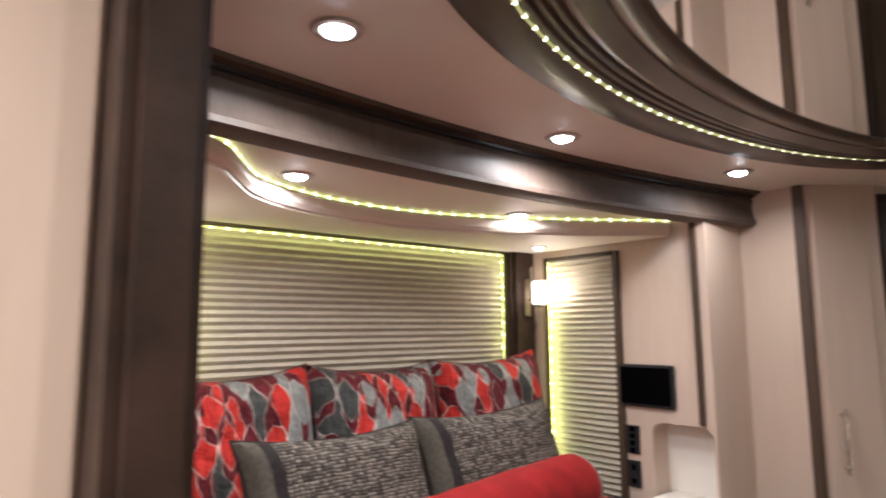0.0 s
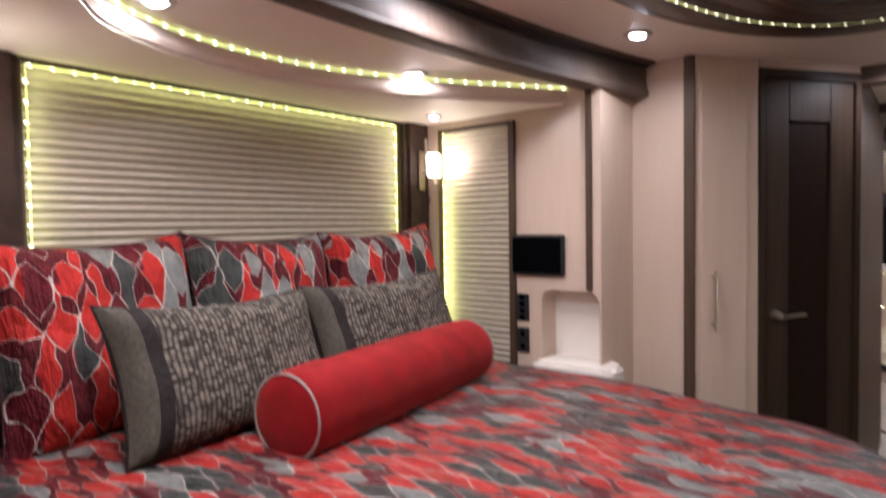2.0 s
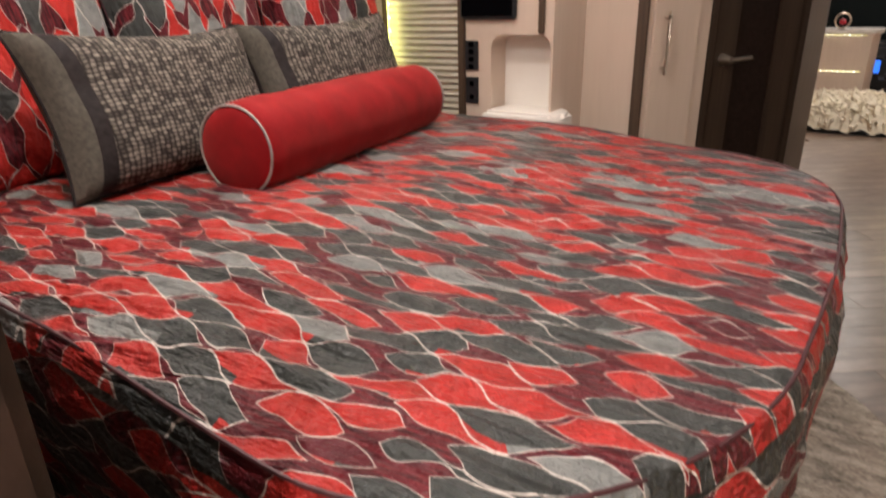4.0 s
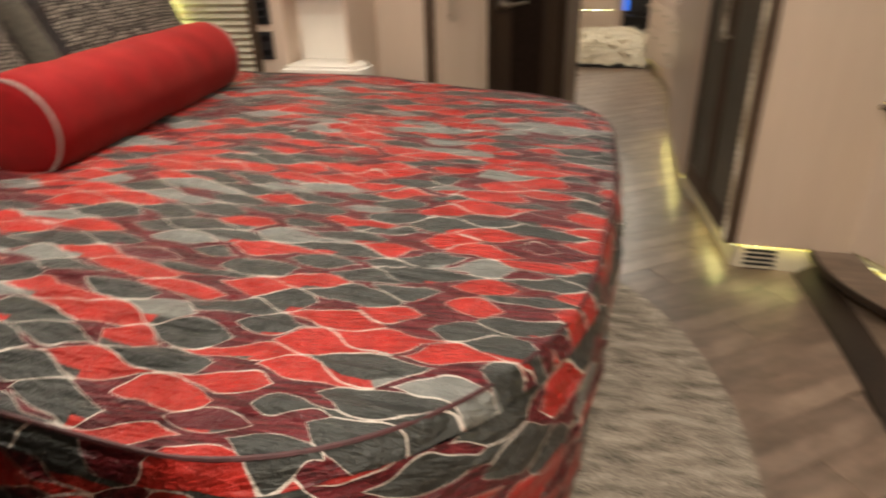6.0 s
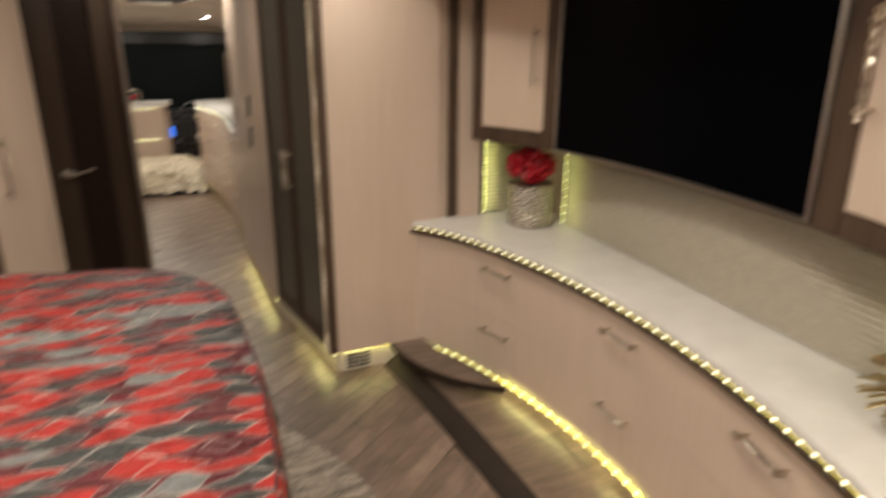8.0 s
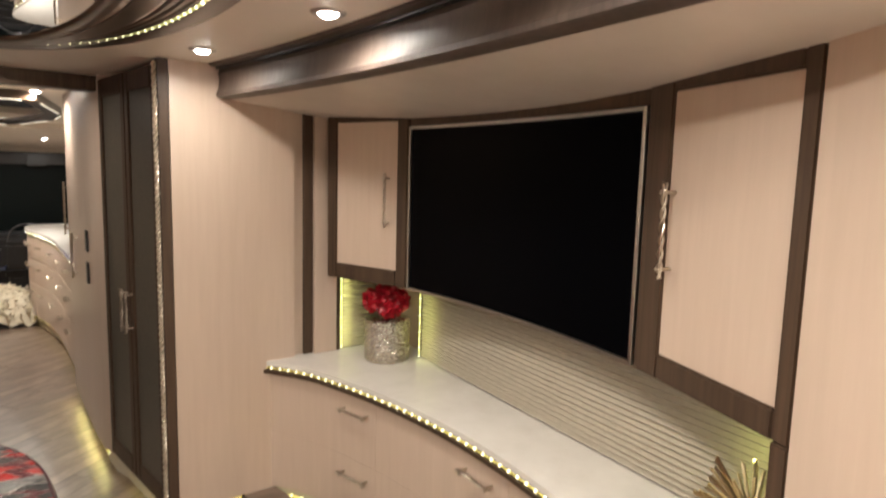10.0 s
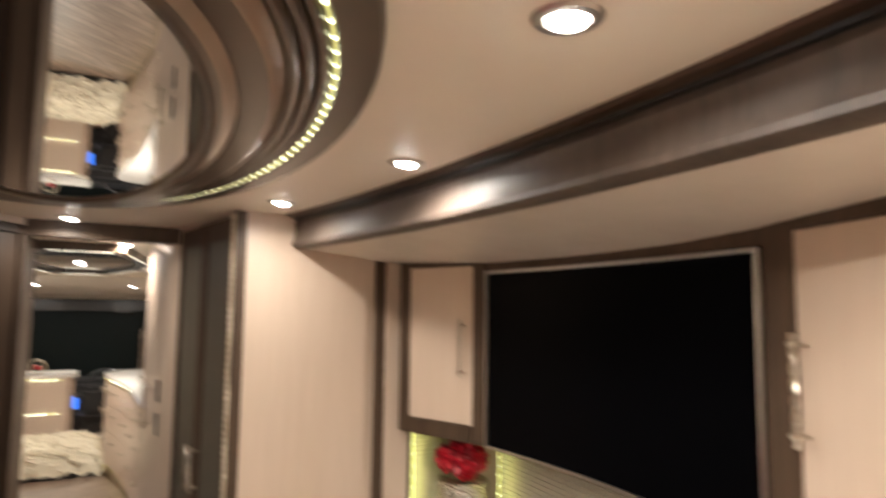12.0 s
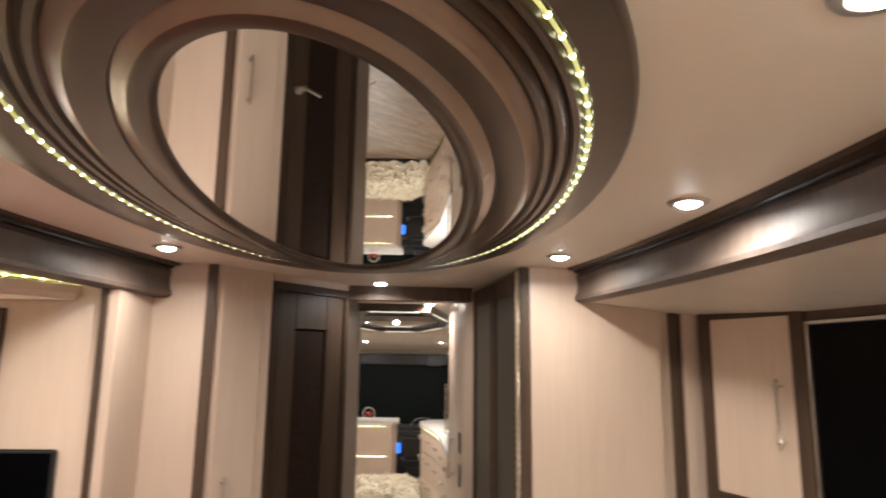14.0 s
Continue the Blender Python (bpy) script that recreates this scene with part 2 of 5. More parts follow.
PALE = grained("pale_anigre", (0.525, 0.408, 0.318), (0.585, 0.462, 0.368), 0.36, scale=(34, 34, 2.6), coat=0.15, relief=0.03)
DARK = grained("dark_walnut", (0.040, 0.024, 0.015), (0.088, 0.055, 0.034), 0.5, coat=0.02)
DOOR = grained("dark_door_walnut", (0.022, 0.013, 0.008), (0.05, 0.031, 0.02), 0.5)
shader(DOOR).inputs["Specular IOR Level"].default_value = 0.25
shader(DARK).inputs["Specular IOR Level"].default_value = 0.3
GLOSSY = grained("dark_lacquered_walnut", (0.052, 0.036, 0.028), (0.105, 0.075, 0.058), 0.55, coat=0.15)
shader(GLOSSY).inputs["Coat Roughness"].default_value = 0.5
DARK_R = grained("dark_moulding", (0.036, 0.021, 0.012), (0.068, 0.040, 0.023), 0.32, scale=(9, 9, 9), coat=0.12)
EDGE = grained("dark_edge", (0.016, 0.010, 0.007), (0.032, 0.020, 0.013), 0.5)
shader(EDGE).inputs["Specular IOR Level"].default_value = 0.25
# peach tone puts the ceiling's pink reflection into the cove colour
PEACH = grained("cove_reflected_peach", (0.18, 0.118, 0.082), (0.26, 0.175, 0.126), 0.3, scale=(9, 9, 9), coat=0.3)
PANEL = mottled("embossed_panel", (0.058, 0.051, 0.038), (0.098, 0.086, 0.066), 0.42, 60.0, 0.3, 140)
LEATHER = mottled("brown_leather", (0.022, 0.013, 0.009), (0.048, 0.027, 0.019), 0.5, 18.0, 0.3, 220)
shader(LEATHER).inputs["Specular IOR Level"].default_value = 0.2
REDWOOD = mottled("reddish_leather", (0.09, 0.042, 0.029), (0.14, 0.068, 0.048), 0.45, 14.0, 0.3, 220)
CEIL = mottled("ceiling_vinyl", (0.77, 0.715, 0.63), (0.81, 0.755, 0.665), 0.5, 3.0, 0.05, 300)
SOFFIT = mottled("soffit_lacquer", (0.70, 0.62, 0.53), (0.74, 0.66, 0.57), 0.24, 3.0)
CREAM = mottled("cream_solid_surface", (0.74, 0.69, 0.62), (0.80, 0.75, 0.68), 0.25, 5.0)
STONE = mottled("white_quartz", (0.66, 0.625, 0.57), (0.73, 0.695, 0.64), 0.18, 9.0)
TOE = mottled("toe_kick", (0.60, 0.53, 0.40), (0.66, 0.59, 0.46), 0.5, 8.0)
PANEL_DOOR = mottled("door_panel", (0.012, 0.007, 0.005), (0.022, 0.013, 0.010), 0.5, 50.0, 0.2, 140)
shader(PANEL_DOOR).inputs["Specular IOR Level"].default_value = 0.08
BLACK = material("black_gloss", (0.0015, 0.0015, 0.002), 0.16)
shader(BLACK).inputs["Specular IOR Level"].default_value = 0.018
BLACK_MATTE = mottled("black_plastic", (0.012, 0.012, 0.013), (0.02, 0.02, 0.021), 0.4, 40.0)
VOID = material("dark_glass", (0.004, 0.006, 0.006), 0.3)
shader(VOID).inputs["Specular IOR Level"].default_value = 0.1
CHROME = material("polished_nickel", (0.50, 0.44, 0.36), 0.32, 1.0)
RIM = material("satin_rim", (0.48, 0.44, 0.40), 0.3, 0.8)
SILVER = material("silver_bezel", (0.50, 0.48, 0.46), 0.3, 1.0)
MIRROR = material("mirror", (0.93, 0.93, 0.92), 0.01, 1.0)
GLOW_WHITE = glow("lamp_face", (1.0, 0.93, 0.84), 45.0)
GLOW_LIME = glow("led_tape", (0.95, 0.95, 0.34), 0.45)
GLOW_SHADE = glow("led_shade", (0.95, 1.0, 0.30), 1.5)
GLOW_SOFT = glow("led_soft_bead", (1.0, 0.98, 0.55), 5.5)
GLOW_MID = glow("led_mid_bead", (1.0, 0.99, 0.60), 6.0)
GLOW_TOE = glow("led_toe", (1.0, 0.86, 0.22), 0.55)
GLOW_TOE_CHIP = glow("led_toe_chip", (1.0, 0.94, 0.42), 1.5)
GLOW_EDGE = glow("led_edge_chip", (1.0, 0.9, 0.6), 2.4)
GLOW_BEAD = glow("led_bead", (1.0, 1.0, 0.72), 22.0)
GLOW_PALE = glow("led_pale", (1.0, 0.93, 0.74), 0.9)
GLOW_BLUE = glow("screen_blue", (0.05, 0.22, 0.9), 1.4)
SHADE = mottled("pleated_fabric", (0.40, 0.355, 0.28), (0.46, 0.41, 0.325), 0.8, 30.0, 0.1)
BED_F = leaf_fabric("coverlet", (1, 0), 0.030, 0.175, 0.0, -6, 1.2)
PIL_F = leaf_fabric("pillow_leaf", (0, 1), 0.040, 0.215, 0.0, 0.0, 1.45, 3.0, (0.38, 0.60, 0.86))
GREY_F = dashes("grey_tweed", (0.026, 0.021, 0.018), (0.235, 0.20, 0.165))
BAND_F = mottled("charcoal_band", (0.014, 0.0105, 0.010), (0.026, 0.020, 0.019), 0.6, 60.0, 0.2)
TRIM_F = mottled("grey_border", (0.058, 0.05, 0.04), (0.10, 0.088, 0.07), 0.75, 90.0, 0.3)
shader(PIL_F).inputs["Roughness"].default_value = 0.62
shader(PIL_F).inputs["Specular IOR Level"].default_value = 0.18
WINE_F = mottled("wine_piping", (0.03, 0.005, 0.006), (0.06, 0.010, 0.012), 0.6, 60.0)
for m_ in (GREY_F, BAND_F, TRIM_F):
    shader(m_).inputs["Specular IOR Level"].default_value = 0.1
VELVET = mottled("red_velvet", (0.16, 0.003, 0.004), (0.24, 0.004, 0.006), 0.8, 14.0, 0.25)
shader(VELVET).inputs["Sheen Weight"].default_value = 0.2
shader(VELVET).inputs["Specular IOR Level"].default_value = 0.15
shader(VELVET).inputs["Sheen Tint"].default_value = (1.0, 0.25, 0.2, 1)
PIPE = mottled("grey_piping", (0.24, 0.20, 0.18), (0.33, 0.28, 0.25), 0.6, 80.0)
RUG = grained("grey_carpet", (0.05, 0.041, 0.033), (0.52, 0.445, 0.365), 0.9, scale=(75, 230, 60), relief=0.6)
for n_ in RUG.node_tree.nodes:
    if n_.bl_idname == "ShaderNodeMapping":
        n_.inputs["Rotation"].default_value = (0, 0, radians(-8))
shader(RUG).inputs["Specular IOR Level"].default_value = 0.1
FUR = mottled("sheepskin", (0.62, 0.55, 0.42), (0.80, 0.73, 0.58), 0.9, 30.0, 0.8, 60)
RED_FLOWER = mottled("red_petals", (0.30, 0.004, 0.014), (0.46, 0.010, 0.024), 0.3, 30.0)
HAMMERED = material("hammered_silver", (0.55, 0.51, 0.46), 0.12, 1.0)
hv = node(HAMMERED, "ShaderNodeTexVoronoi", Scale=52.0)
link(HAMMERED, coords(HAMMERED, (1, 1, 1.8)), "Vector", hv, "Vector")
bump(HAMMERED, hv, "Distance", 0.9, 0.010)
BRONZE = material("antique_bronze", (0.62, 0.54, 0.42), 0.36, 0.6)
GOLD = material("champagne_rods", (0.62, 0.52, 0.33), 0.3, 1.0)
PLANK = grained("plank_tile", (0.12, 0.084, 0.063), (0.25, 0.185, 0.144), 0.34, scale=(2.2, 22, 22), coat=0.2)
rnd_ = node(PLANK, "ShaderNodeObjectInfo")
pt_ = ramp(PLANK, [(0.0, (0.80, 0.79, 0.78)), (1.0, (1.08, 1.06, 1.04))])
link(PLANK, rnd_, "Random", pt_, "Fac")
pm_ = node(PLANK, "ShaderNodeMix")
pm_.data_type, pm_.blend_type = "RGBA", "MULTIPLY"
pm_.inputs[0].default_value = 1.0
PLANK.node_tree.links.new(shader(PLANK).inputs["Base Color"].links[0].from_socket, pm_.inputs[6])
link(PLANK, pt_, "Color", pm_, 7)
cloud = node(PLANK, "ShaderNodeTexNoise", Scale=1.0, Detail=4.0, Roughness=0.65)
link(PLANK, coords(PLANK, (4.5, 9, 9)), "Vector", cloud, "Vector")
cl_ = ramp(PLANK, [(0.34, (0.62, 0.58, 0.54)), (0.66, (1.22, 1.2, 1.18))])
link(PLANK, cloud, "Fac", cl_, "Fac")
pc_ = node(PLANK, "ShaderNodeMix")
pc_.data_type, pc_.blend_type = "RGBA", "MULTIPLY"
pc_.inputs[0].default_value = 1.0
link(PLANK, pm_, 2, pc_, 6)
link(PLANK, cl_, "Color", pc_, 7)
link(PLANK, pc_, 2, shader(PLANK), "Base Color")
shader(PLANK).inputs["Coat Weight"].default_value = 0.5
shader(PLANK).inputs["Coat Roughness"].default_value = 0.42


# ---- builders ----
def mesh_of(bm, mat, name, smooth=True):
    bmesh.ops.recalc_face_normals(bm, faces=bm.faces)
    me = bpy.data.meshes.new(name)
    bm.to_mesh(me)
    bm.free()
    for mt in (mat if isinstance(mat, (list, tuple)) else [mat]):
        me.materials.append(mt)
    if smooth:
        me.shade_smooth()
        me.set_sharp_from_angle(angle=radians(38))
    return me


def part(name, bm, mat, parent, label=""):
    ob = new(name, mesh_of(bm, mat, name))
    ob.parent = parent
    if parent is not None:
        ob.matrix_parent_inverse = Matrix.Translation(-parent.location)
    if label:
        ob["label"] = label
    return ob


def thing(name, at, label, category, group="", kind=""):
    ob = new(name)
    ob.location = at
    ob.empty_display_size = 0.1
    return tagged(ob, label, category, group, kind)


def setting(name, bm, mat, label, category):
    ob = new(name, mesh_of(bm, mat, name))
    return tagged(ob, label, category, "", "structure")


def single(name, bm, mat, label, category, group="", kind=""):
    return tagged(new(name, mesh_of(bm, mat, name)), label, category, group, kind)


def box(x0, x1, y0, y1, z0, z1, bevel=0.004, bm=None, turn=None):
    out = bm or bmesh.new()
    b = bmesh.new()
    bmesh.ops.create_cube(b, size=1.0)
    for v in b.verts:
        v.co = Vector((x0 + (v.co.x + 0.5) * (x1 - x0), y0 + (v.co.y + 0.5) * (y1 - y0), z0 + (v.co.z + 0.5) * (z1 - z0)))
    if bevel:
        bmesh.ops.bevel(b, geom=b.edges[:], offset=bevel, segments=2, affect="EDGES", clamp_overlap=True)
    if turn is not None:
        bmesh.ops.transform(b, matrix=turn, verts=b.verts)
    return join(out, b)


def join(out, b):
    me = bpy.data.meshes.new("tmp")
    b.to_mesh(me)
    b.free()
    out.from_mesh(me)
    bpy.data.meshes.remove(me)
    return out


def slab(a, b, depth, z0, z1, bevel=0.004, bm=None, lift=0.0):
    """An upright board from plan point a to b; depth goes to the left of a->b (minus: to the right); lift moves it that way first."""
    ax, ay = a
    d = Vector((b[0] - ax, b[1] - ay))
    n = math.atan2(d.y, d.x)
    lo, hi = sorted((lift, lift + depth))
    return box(0, d.length, lo, hi, z0, z1, bevel, bm, Matrix.Translation((ax, ay, 0)) @ Matrix.Rotation(n, 4, "Z"))


def prism(plan, z0, z1, bevel=0.0, bm=None):
    b = bmesh.new()
    lo = [b.verts.new((x, y, z0)) for x, y in plan]
    hi = [b.verts.new((x, y, z1)) for x, y in plan]
    b.faces.new(lo[::-1])
    top = b.faces.new(hi)
    for i in range(len(plan)):
        j = (i + 1) % len(plan)
        b.faces.new((lo[i], lo[j], hi[j], hi[i]))
    if bevel:
        bmesh.ops.bevel(b, geom=list(top.edges), offset=bevel, segments=2, affect="EDGES", clamp_overlap=True)
    return join(bm, b) if bm else b


def sweep(path, profile, closed=False, bm=None):
    """Carries a closed profile (offset across, height) along a plan path."""
    b = bmesh.new()
    n, rows = len(path), []
    for i, (x, y) in enumerate(path):
        p, q = path[(i - 1) % n] if closed or i else path[0], path[(i + 1) % n] if closed or i < n - 1 else path[-1]
        t = Vector((q[0] - p[0], q[1] - p[1])).normalized()
        rows.append([b.verts.new((x - t.y * o, y + t.x * o, z)) for o, z in profile])
    k = len(profile)
    for i in range(n if closed else n - 1):
        u, v = rows[i], rows[(i + 1) % n]
        for j in range(k):
            b.faces.new((u[j], u[(j + 1) % k], v[(j + 1) % k], v[j]))
    if not closed:
        b.faces.new(rows[0][::-1])
        b.faces.new(rows[-1])
    return join(bm, b) if bm else b


def tube(points, radius, sides=8, bm=None, closed=False):
    b = bmesh.new()
    pts = [Vector(p) for p in points]
    n, rows, up = len(pts), [], None
    for i, p in enumerate(pts):
        t = (pts[(i + 1) % n] - pts[i - 1]) if closed or 0 < i < n - 1 else (pts[1] - pts[0] if i == 0 else pts[-1] - pts[-2])
        t.normalize()
        if up is None:
            up = Vector((0, 0, 1)) if abs(t.z) < 0.9 else Vector((1, 0, 0))
        side = t.cross(up).normalized()
        up = side.cross(t).normalized()
        r = radius[i] if isinstance(radius, (list, tuple)) else radius
        rows.append([b.verts.new(p + r * (math.cos(a) * side + math.sin(a) * up)) for a in (2 * math.pi * j / sides for j in range(sides))])
    for i in range(n if closed else n - 1):
        u, v = rows[i], rows[(i + 1) % n]
        for j in range(sides):
            b.faces.new((u[j], u[(j + 1) % sides], v[(j + 1) % sides], v[j]))
    if not closed:
        b.faces.new(rows[0][::-1])
        b.faces.new(rows[-1])
    return join(bm, b) if bm else b


def lathe(profile, at, sides=32, bm=None):
    b = bmesh.new()
    rows = [[b.verts.new((at[0] + r * math.cos(2 * math.pi * j / sides), at[1] + r * math.sin(2 * math.pi * j / sides), at[2] + z)) for j in range(sides)] for r, z in profile]
    for u, v in zip(rows, rows[1:]):
        for j in range(sides):
            b.faces.new((u[j], u[(j + 1) % sides], v[(j + 1) % sides], v[j]))
    b.faces.new(rows[0][::-1])
    b.faces.new(rows[-1])
    return join(bm, b) if bm else b


def beads(points, size, gap):
    """Small LED chips along a line of 3D points."""
    b = bmesh.new()
    left = 0.0
    pts = [Vector(p) for p in points]
    for p, q in zip(pts, pts[1:]):
        d = (q - p).length
        while left < d:
            bmesh.ops.create_icosphere(b, subdivisions=1, radius=size, matrix=Matrix.Translation(p.lerp(q, left / d)))
            left += gap
        left -= d
    return b


def led_strip(points, label, gap=0.045, tape=0.004, bead=0.005, lit=None, chips=None):
    strip = thing("led_strip", points[0], label, "light strip", "led strips")
    part("tape", tube(points, tape, 6), lit or GLOW_LIME, strip)
    part("bead_run", beads(points, bead, gap), chips or (GLOW_SOFT if lit else GLOW_BEAD), strip, "small bright LED chips")["kind"] = "stuff"
    return strip


def pull(name, a, b, out, parent, label="twisted polished nickel pull"):
    """A twisted bar pull from a to b on two posts; out is the way off the door."""
    a, b, out = Vector(a), Vector(b), Vector(out).normalized()
    d = b - a
    u = d.normalized()
    w = u.cross(out)
    bm = bmesh.new()
    for s in (0, 1):
        pts = []
        for i in range(33):
            k = i / 32
            an = k * 7 * math.pi + s * math.pi
            pts.append(a + d * k + out * 0.032 + 0.0045 * (math.cos(an) * out + math.sin(an) * w))
        tube(pts, 0.0038, 6, bm)
    for k in (0.1, 0.9):
        tube([a + d * k, a + d * k + out * 0.034], 0.005, 8, bm)
        tube([a + d * k - w * 0.004 + out * 0.032, a + d * k + w * 0.012 + out * 0.032], 0.007, 8, bm)
    return part(name, bm, CHROME, parent, label)


def shade(name, a, b, out, z0, z1, parent, label="cream pleated shade", pitch=0.026):
    """A drawn pleated shade across a->b; out is the way into the room."""
    n = int((z1 - z0) / pitch)
    bm = bmesh.new()
    rows = []
    for i in range(2 * n + 1):
        z = z0 + (z1 - z0) * i / (2 * n)
        o = 0.016 if i % 2 else 0.0
        rows.append([bm.verts.new((p[0] + out[0] * o, p[1] + out[1] * o, z)) for p in (a, b)])
    for u, v in zip(rows, rows[1:]):
        bm.faces.new((u[0], u[1], v[1], v[0]))
    ob = part(name, bm, SHADE, parent, label)
    return ob


def ellipse(cx, cy, a, b, n=96):
    return [(cx + a * math.cos(2 * math.pi * i / n), cy + b * math.sin(2 * math.pi * i / n)) for i in range(n)]


# ---- structure ----
floor = setting("floor", box(-1.75, 2.1, -1.3, 11.2, -0.06, -0.012, 0), PLANK, "dark subfloor under brown wood-look plank tiles", "floor")
setting("ceiling", prism([(-0.9, -1.3), (1.35, -1.3), (1.35, 11.2), (-0.9, 11.2)], H, H + 0.05), CEIL, "smooth tan vinyl coach ceiling", "ceiling")


def fascia_left(y):
    return -0.825 + 0.11 * ((y - 1.65) / 1.2) ** 2


def fascia_right(y):
    return 1.19 - 0.085 * ((y - 1.62) / 1.2) ** 2


FY0, FYL, FYR = 0.58, 3.10, 3.003
# profile of the wooden valance over each slide-out: across (minus is into the room), height
VALANCE = [(0.0, 2.045), (0.0, 2.06), (-0.012, 2.06), (-0.02, 2.04), (-0.014, 2.02), (-0.020, 1.975), (-0.030, 1.958), (-0.028, 1.944), (-0.010, 1.936), (0.045, 1.936), (0.045, 2.045)]
for side, fx, y1 in (("bed", fascia_left, FYL), ("dresser", fascia_right, FYR)):
    ys = [FY0 + (y1 - FY0) * i / 40 for i in range(41)]
    path = [(fx(y), y) for y in ys]
    if side == "dresser":
        path = path[::-1]
    v = thing("valance", (path[0][0], path[0][1], 1.94), "curved dark walnut valance over the slide-out opening", "valance", "valances")
    part("moulding", sweep(path, VALANCE), GLOSSY, v)
    part("ceiling_moulding", sweep(path, [(-0.031, 2.066), (-0.031, 2.0795), (-0.062, 2.0795), (-0.056, 2.070)]), DARK_R, v, "flat walnut moulding on the ceiling")
    # solid black strip in place of the shade in the open gap
    part("shadow_gap", sweep(path, [(-0.03, 2.058), (-0.03, 2.0805), (0.02, 2.0805), (0.02, 2.058)]), BLACK_MATTE, v)

# ceiling over each slide-out and the walls of the slide-outs
ysl, ysr = [0.6 + 2.5 * i / 20 for i in range(21)], [0.55 + 2.48 * i / 20 for i in range(21)]
setting("ceiling_bed_slide", prism([(-1.75, 0.6)] + [(fascia_left(y) - 0.02, y) for y in ysl] + [(-1.75, 3.1)], 1.965, 2.0), CEIL, "smooth tan ceiling of the bed slide-out", "ceiling")
sloped = prism([(2.1, 0.55)] + [(fascia_right(y) + 0.02, y) for y in ysr] + [(2.1, 3.03)], 1.938, 1.97)
for v in sloped.verts:
    if v.co.x > 2.0 and v.co.z < 1.95:
        v.co.z = 1.832
setting("ceiling_dresser_slide", sloped, CREAM, "smooth cream ceiling of the dresser slide-out", "ceiling")
setting("wall_bed_slide", box(-1.75, -1.68, 0.6, 3.1, 0, 2.0, 0), DARK, "dark walnut outer wall behind the bed", "wall")
setting("wall_bed_slide_aft", box(-1.68, -0.72, 0.69, 0.765, 0, 2.0, 0.003), REDWOOD, "reddish brown end wall of the bed slide-out", "wall")
setting("wall_dresser_slide", box(2.0, 2.08, 0.5, 3.2, 0, 2.0, 0), PALE, "pale wood outer wall of the dresser slide-out", "wall")

# ---- left side: end wall beside the bed with shade, tablet, sockets and niche ----
EY = 2.795
setting("wall_bed_slide_front", box(-1.68, -0.985, EY, EY + 0.32, 0, 2.0, 0.0), PALE, "pale figured wood end wall of the bed slide-out", "wall")
wall2 = setting("wall_niche_upper", box(-0.985, -0.713, EY, EY + 0.32, 1.135, 2.0, 0.0), PALE, "pale figured wood panel over the bedside niche", "wall")
setting("wall_niche_lower", box(-0.985, -0.713, EY, EY + 0.32, 0, 0.80, 0.0), PALE, "pale figured wood panel under the bedside niche", "wall")
setting("wall_niche_post", box(-0.7225, -0.713, EY, EY + 0.32, 0.80, 1.135, 0.0), PALE, "pale wood edge of the bedside niche", "wall")
setting("wall_niche_back", box(-0.985, -0.722, EY + 0.12, EY + 0.32, 0.80, 1.135, 0.0), CREAM, "cream back of the bedside niche", "wall")
for sx, x in ((1, -0.985), (-1, -0.722)):
    b = bmesh.new()
    sect = [(x, 1.1355)] + [(x + sx * 0.05 * (1 - math.sin(a)), 1.1355 - 0.05 * (1 - math.cos(a))) for a in [i * math.pi / 12 for i in range(7)]]
    fr, bk = [b.verts.new((px, EY, pz)) for px, pz in sect], [b.verts.new((px, EY + 0.13, pz)) for px, pz in sect]
    b.faces.new(fr)
    b.faces.new(bk[::-1])
    for i in range(len(sect)):
        j = (i + 1) % len(sect)
        b.faces.new((fr[i], fr[j], bk[j], bk[i]))
    setting("wall_niche_corner", b, PALE, "rounded corner of the bedside niche", "wall")
setting("trim_bed_corner", box(-0.775, -0.748, EY - 0.012, EY - 0.0005, 1.14, 1.96, 0.004), DARK, "narrow dark walnut corner trim", "trim")
setting("wall_wardrobe_left", prism([(-1.0, 3.115), (-0.49, 3.1), (-0.45, 3.1), (-0.30, 3.30), (-0.272, 3.345), (-0.36, 3.42), (-1.0, 3.42)], 0, H), PALE, "pale figured wood wardrobe end", "wall")
setting("trim_wardrobe_left", slab((-0.492, 3.099), (-0.447, 3.099), -0.012, 0, H, 0.004), DARK, "dark walnut corner trim of the wardrobe", "trim")

ledge = thing("bedside_ledge", (-0.8, 2.75, 0.84), "cream solid-surface bedside ledge with rounded corner", "shelf")
pl = [(-0.985, 2.93), (-0.985, 2.725)] + [(-0.695 + 0.05 * math.sin(a), 2.775 - 0.05 * math.cos(a)) for a in [i * math.pi / 16 for i in range(9)]] + [(-0.645, 2.85), (-0.72, 2.93)]
part("slab", prism(pl, 0.70, 0.845, 0.014), CREAM, ledge)

w2 = thing("window_2", (-1.3, EY, 0.8), "narrow side window with drawn cream pleated shade", "window", "windows", "structure")
shade("shade", (-1.50, EY - 0.006), (-1.135, EY - 0.006), (0, -1), 0.80, 1.845, w2)
part("window_frame", box(-1.135, -1.105, EY - 0.02, EY - 0.0005, 0.78, 1.86, 0.003), DARK, w2, "dark walnut frame")
part("window_frame", box(-1.52, -1.135, EY - 0.02, EY - 0.0005, 1.845, 1.86, 0.003), DARK, w2, "dark walnut frame")
part("window_frame", box(-1.53, -1.50, EY - 0.02, EY - 0.0005, 0.78, 1.86, 0.003), DARK, w2, "dark walnut frame")

